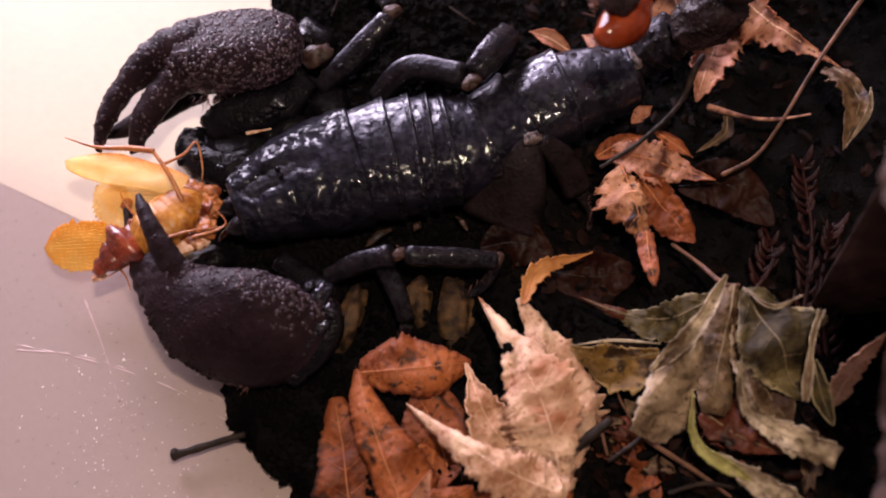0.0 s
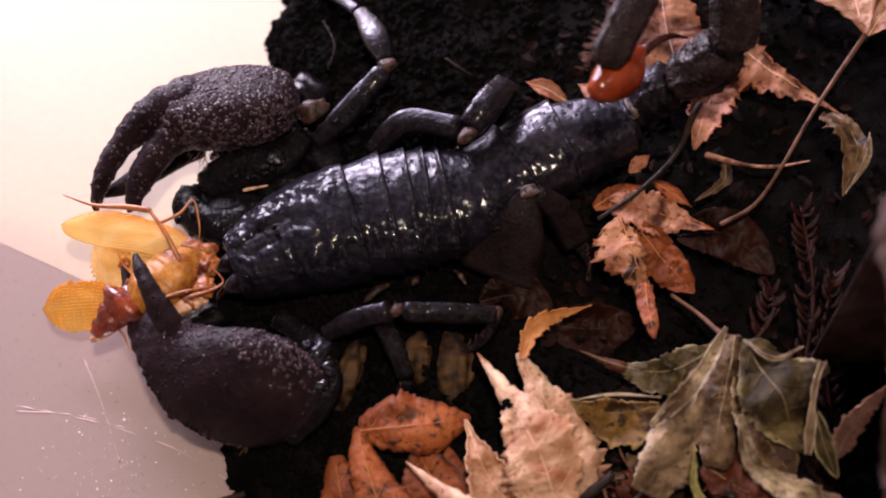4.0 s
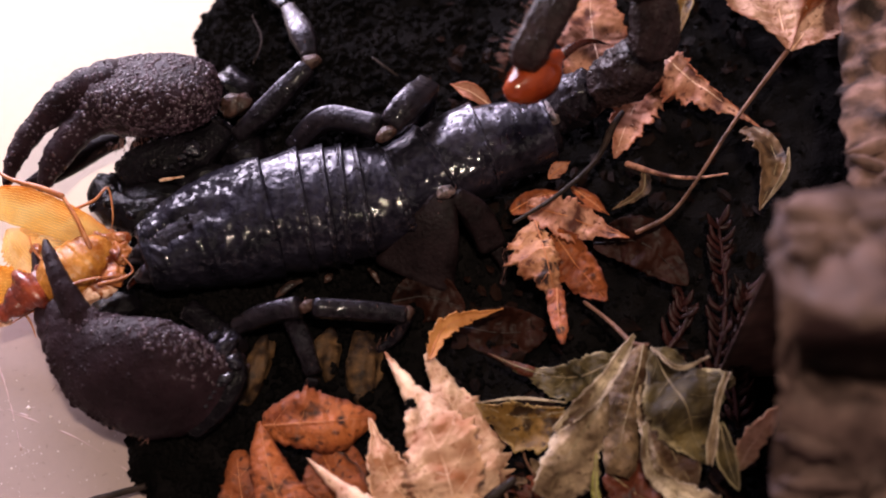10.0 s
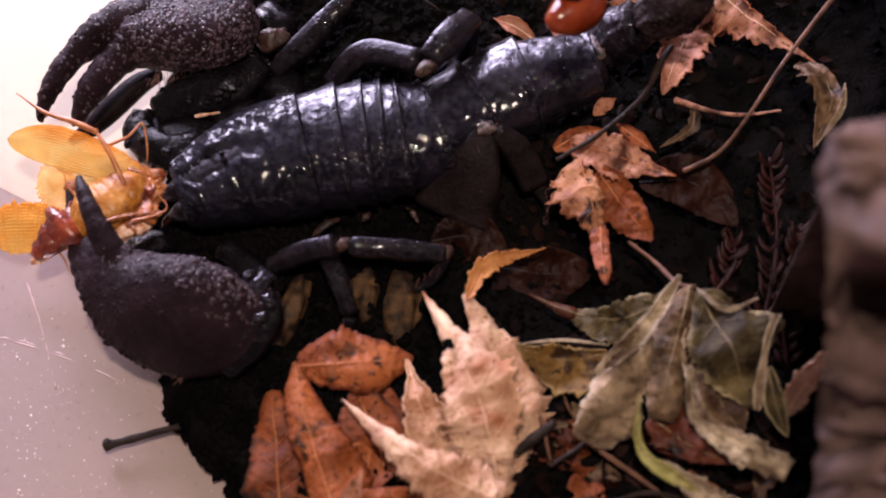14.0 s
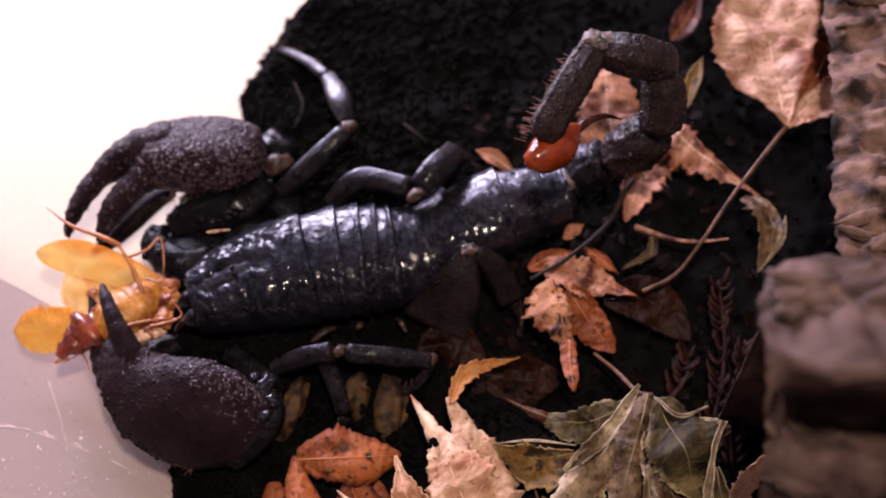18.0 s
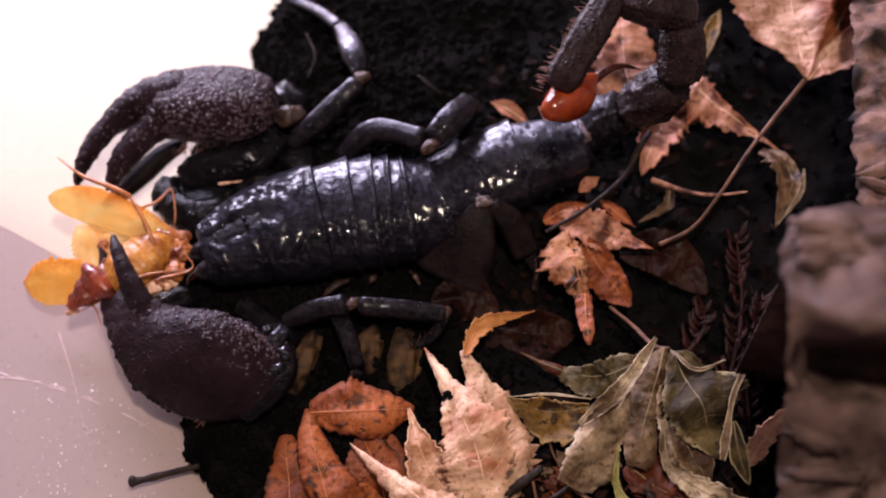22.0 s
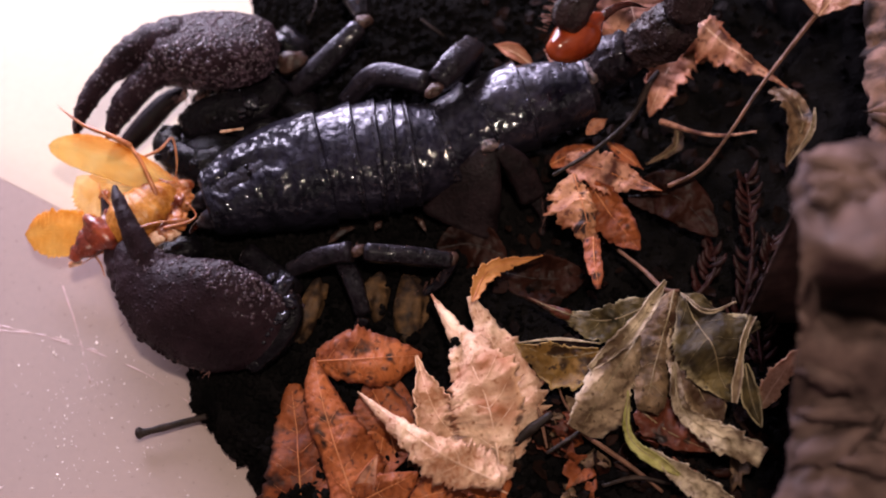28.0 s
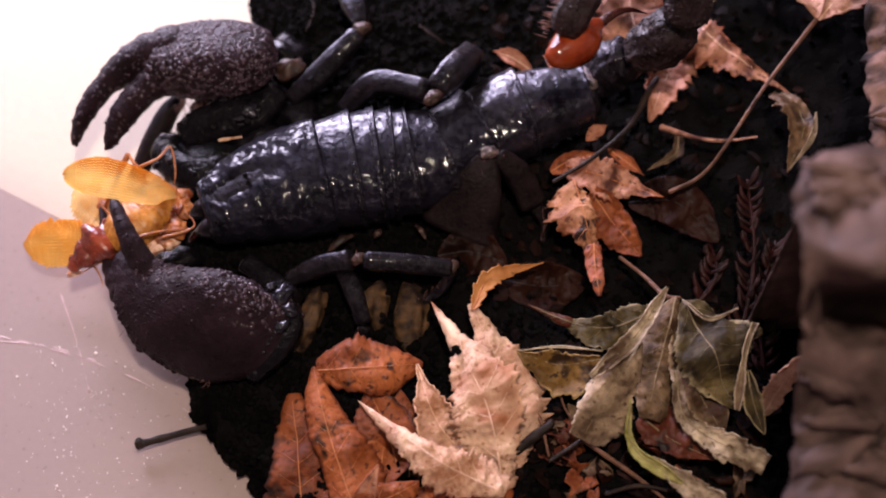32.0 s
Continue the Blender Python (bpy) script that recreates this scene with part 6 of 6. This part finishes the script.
def fragments():
    """Torn brown bits of leaf between and under the large leaves."""
    rnd = random.Random(91)
    for k in range(46):
        x, y = (rnd.uniform(3, 26), rnd.uniform(-72, -38)) if k % 3 else (rnd.uniform(14, 52), rnd.uniform(-74, -52))
        if k > 38:
            x, y = rnd.uniform(-26, -8), rnd.uniform(-62, -44)
        z = soil_height(x, y) + rnd.uniform(0.8, 2.6)
        size, turn = rnd.uniform(1.6, 4.6), rnd.uniform(0, 6.3)
        m = Matrix.LocRotScale((x, y, z), Euler((rnd.uniform(-0.7, 0.7), rnd.uniform(-0.7, 0.7), turn)), (size, size * rnd.uniform(0.3, 0.75), size))
        bm = bmesh.new()
        rim = [rnd.uniform(0.55, 1.15) for _ in range(14)]
        rows = []
        for r in (0.05, 0.4, 0.75, 1.0):
            rows.append([m @ Vector((r * q * math.cos(i * math.pi / 7), r * q * math.sin(i * math.pi / 7), 0.35 * r * r * math.cos(i * math.pi / 3.5 + k) + 0.12 * rnd.uniform(-1, 1))) for i, q in enumerate(rim)])
        rings(bm, rows, caps=False)
        bm.faces.new(bm.verts[:14])
        mat = (LEAF_RED, LEAF_TAN, LEAF_UMBER, LEAF_DARK, LEAF_KHAKI)[k % 5]
        label = ("red-brown", "dull tan", "dark umber", "blackened", "grey-brown")[k % 5] + " torn bit of leaf in the litter"
        with_thickness(single("leaf_fragment", bm, mat, (x, y, z), label, "leaf fragment", "leaf fragments"), 0.12)


def sprigs():
    for k, (a, b) in enumerate((((50.9, -33.1, 3.0), (55.5, 0.8, 8.0)), ((55.1, -39.0, 4.0), (59.5, -12.9, 8.0)), ((43.1, -24.6, 2.0), (47.8, -11.8, 4.0)))):
        a, b = Vector(a), Vector(b)
        t0 = thing("sprig", a, "dark red needled conifer sprig on the soil", "sprig", "conifer sprigs")
        rnd = random.Random(k)
        mid = a.lerp(b, 0.5) + Vector((rnd.uniform(-3, 3), 0, 1))
        bm = bmesh.new()
        tube(bm, [(*a, 0.6), (*mid, 0.5), (*b, 0.3)], 10, 6)
        part("stalk", bm, SPRIG, t0)
        ahead = (b - a).normalized()
        side = ahead.cross(Vector((0, 0, 1))).normalized()
        count = 20 if k < 2 else 10
        for i in range(count):
            u = (i + rnd.uniform(0.1, 0.9)) / count
            p = a * (1 - u) ** 2 + mid * 2 * u * (1 - u) + b * u * u
            for sg in (-1, 1):
                if rnd.random() < 0.2:
                    continue
                bm = bmesh.new()
                q = p + ahead * rnd.uniform(1.2, 3.4) + side * sg * rnd.uniform(1.0, 2.8) + Vector((0, 0, rnd.uniform(0.2, 2.2)))
                bow = p.lerp(q, 0.55) - ahead * rnd.uniform(0.1, 0.6) + side * sg * 0.3
                tube(bm, [(*p, 0.45), (*bow, rnd.uniform(0.45, 0.75)), (*q, 0.2)], 5, 6, flat=0.6)
                part("needle", bm, SPRIG, t0)


def chips():
    for k, (p, r, turn) in enumerate((((-31.4, -25.4, 2.0), (2.4, 7.6, 1.4), -23), ((-18.2, -22.0, 1.0), (2.8, 5.2, 1.4), -4), ((-11.3, -25.4, 1.0), (3.6, 8.0, 1.4), 4))):
        bm = bmesh.new()
        blob(bm, p, (r[0], r[1], r[2] * 1.9), (14, 5, turn), bumps=0.32, rough=1.5, detail=4)
        single("bark_chip", bm, CHIP, p, "yellow-brown bark chip under the leg", "bark chip", "bark chips")


def specks():
    """Bits of soil caught on the pale leaf."""
    for p, r in (((-2.8, -36.4, 14.5), (0.9, 0.7, 0.5)), ((-3.4, -37.2, 14.5), (0.5, 0.6, 0.4)), ((-2.2, -37.0, 14.5), (0.6, 0.4, 0.4))):
        bm = bmesh.new()
        blob(bm, p, r, (10, 5, 30), 0.5, 2.0, 2)
        single("dirt_speck", bm, CLOD, p, "small black speck of soil on the pale leaf", "dirt", "dirt specks")


specks()
twigs()
litter()
fragments()
sprigs()
chips()


def crumbs():
    """Loose crumbs and fibres of the soil."""
    rnd = random.Random(5)
    verts, faces = [], []
    ico = bmesh.new()
    bmesh.ops.create_icosphere(ico, subdivisions=1, radius=1.0)
    base = [v.co.copy() for v in ico.verts]
    tri = [[v.index for v in f.verts] for f in ico.faces]
    ico.free()
    for _ in range(20000):
        y = rnd.uniform(-85, 80)
        x = soil_edge(y) + rnd.uniform(-1.5, 1) + (abs(rnd.gauss(0, 1)) * 50 if rnd.random() < 0.72 else rnd.gauss(1.8, 1.8))
        if x > 110 or x < soil_edge(y) - 1.0:
            continue
        s = rnd.choice((0.25, 0.35, 0.5, 0.7, 1.1)) * rnd.uniform(0.7, 1.2)
        inside = min(1.0, max(0.05, (x - soil_edge(y)) / 5.0)) ** 0.45
        z = FLOOR + (soil_height(x, y) - FLOOR) * inside
        m = Matrix.LocRotScale((x, y, z), Euler([rnd.uniform(0, 6) for _ in range(3)]), (s * rnd.uniform(0.6, 1.8), s, s * rnd.uniform(0.5, 1)))
        k = len(verts)
        verts += [m @ (v * rnd.uniform(0.75, 1.2)) * MM for v in base]
        faces += [[k + i for i in f] for f in tri]
    data = bpy.data.meshes.new("soil_crumbs")
    data.from_pydata(verts, [], faces)
    data.materials.append(CLOD)
    data.shade_smooth()
    tagged(new("soil_crumbs", data), "loose black crumbs of damp soil", "soil", kind="stuff")


crumbs()


def swing(ob, axis, rows, twist_axis=(1, 0, 0), lift_axis=(0, 0, 1)):
    """Rows of seconds, degrees about axis, about twist_axis and, where given, about lift_axis, at the part's own joint."""
    at = ob.location.copy()
    walk(ob, [(t, Matrix.Translation(at) @ Matrix.Rotation(radians(a), 4, Vector(axis)) @ Matrix.Rotation(radians(c[0] if c else 0), 4, Vector(lift_axis)) @ Matrix.Rotation(radians(b), 4, Vector(twist_axis))) for t, a, b, *c in rows])


def motions():
    eye = (0.0, -0.47, 0.88)
    swing(MOVING["forewing"], eye, [(0, 0, 38), (2, 2, 36), (4, 1, 22), (5.5, -3, 8), (7, -5, 2), (9, -4, 0), (11, -3, 0), (13, -2, 0), (18, 0, 2), (19, 0, 0), (20, -4, 0), (22, -3, 2),
          (23, -1, 4), (25.5, -2, 4), (28, -4, 0), (28.6, -1, 18), (29, 3, 40), (29.5, 0, 22, 26), (30, -3, 10, 50), (31, -3, 8, 60), (32, 1, 8, 60)], Vector((-0.96, 0.26, 0)), Vector((0.229, 0.845, 0.451)))
    swing(MOVING["front_leg"], eye, [(0, -18, 0), (4.5, -18, 0), (9, -17, 0), (11, -8, 0), (13, -2, 0), (18, 0, 0), (23, 1, 0), (28, 4, 0), (29.3, 6, 0), (30.4, 20, 0), (32, 21, 0)])
    swing(MOVING["claw"], eye, [(0, 2.2, 0), (4.5, 2.0, 0), (8, 1.2, 0), (10, 0, 0), (14, -0.6, 0), (17, 0.4, 0), (19, 0, 0), (23, -0.6, 0), (28, -0.9, 0), (32, -0.3, 0)])
    swing(MOVING["shin"], eye, [(0, 6, 0), (4, 4, 0), (7, 0, 0), (9, -5, 0), (12, -8, 0), (19, -9, 0), (28, -11, 0), (29, -9, 0), (29.6, 40, 0), (30.2, 70, 0), (32, 74, 0)])


motions()
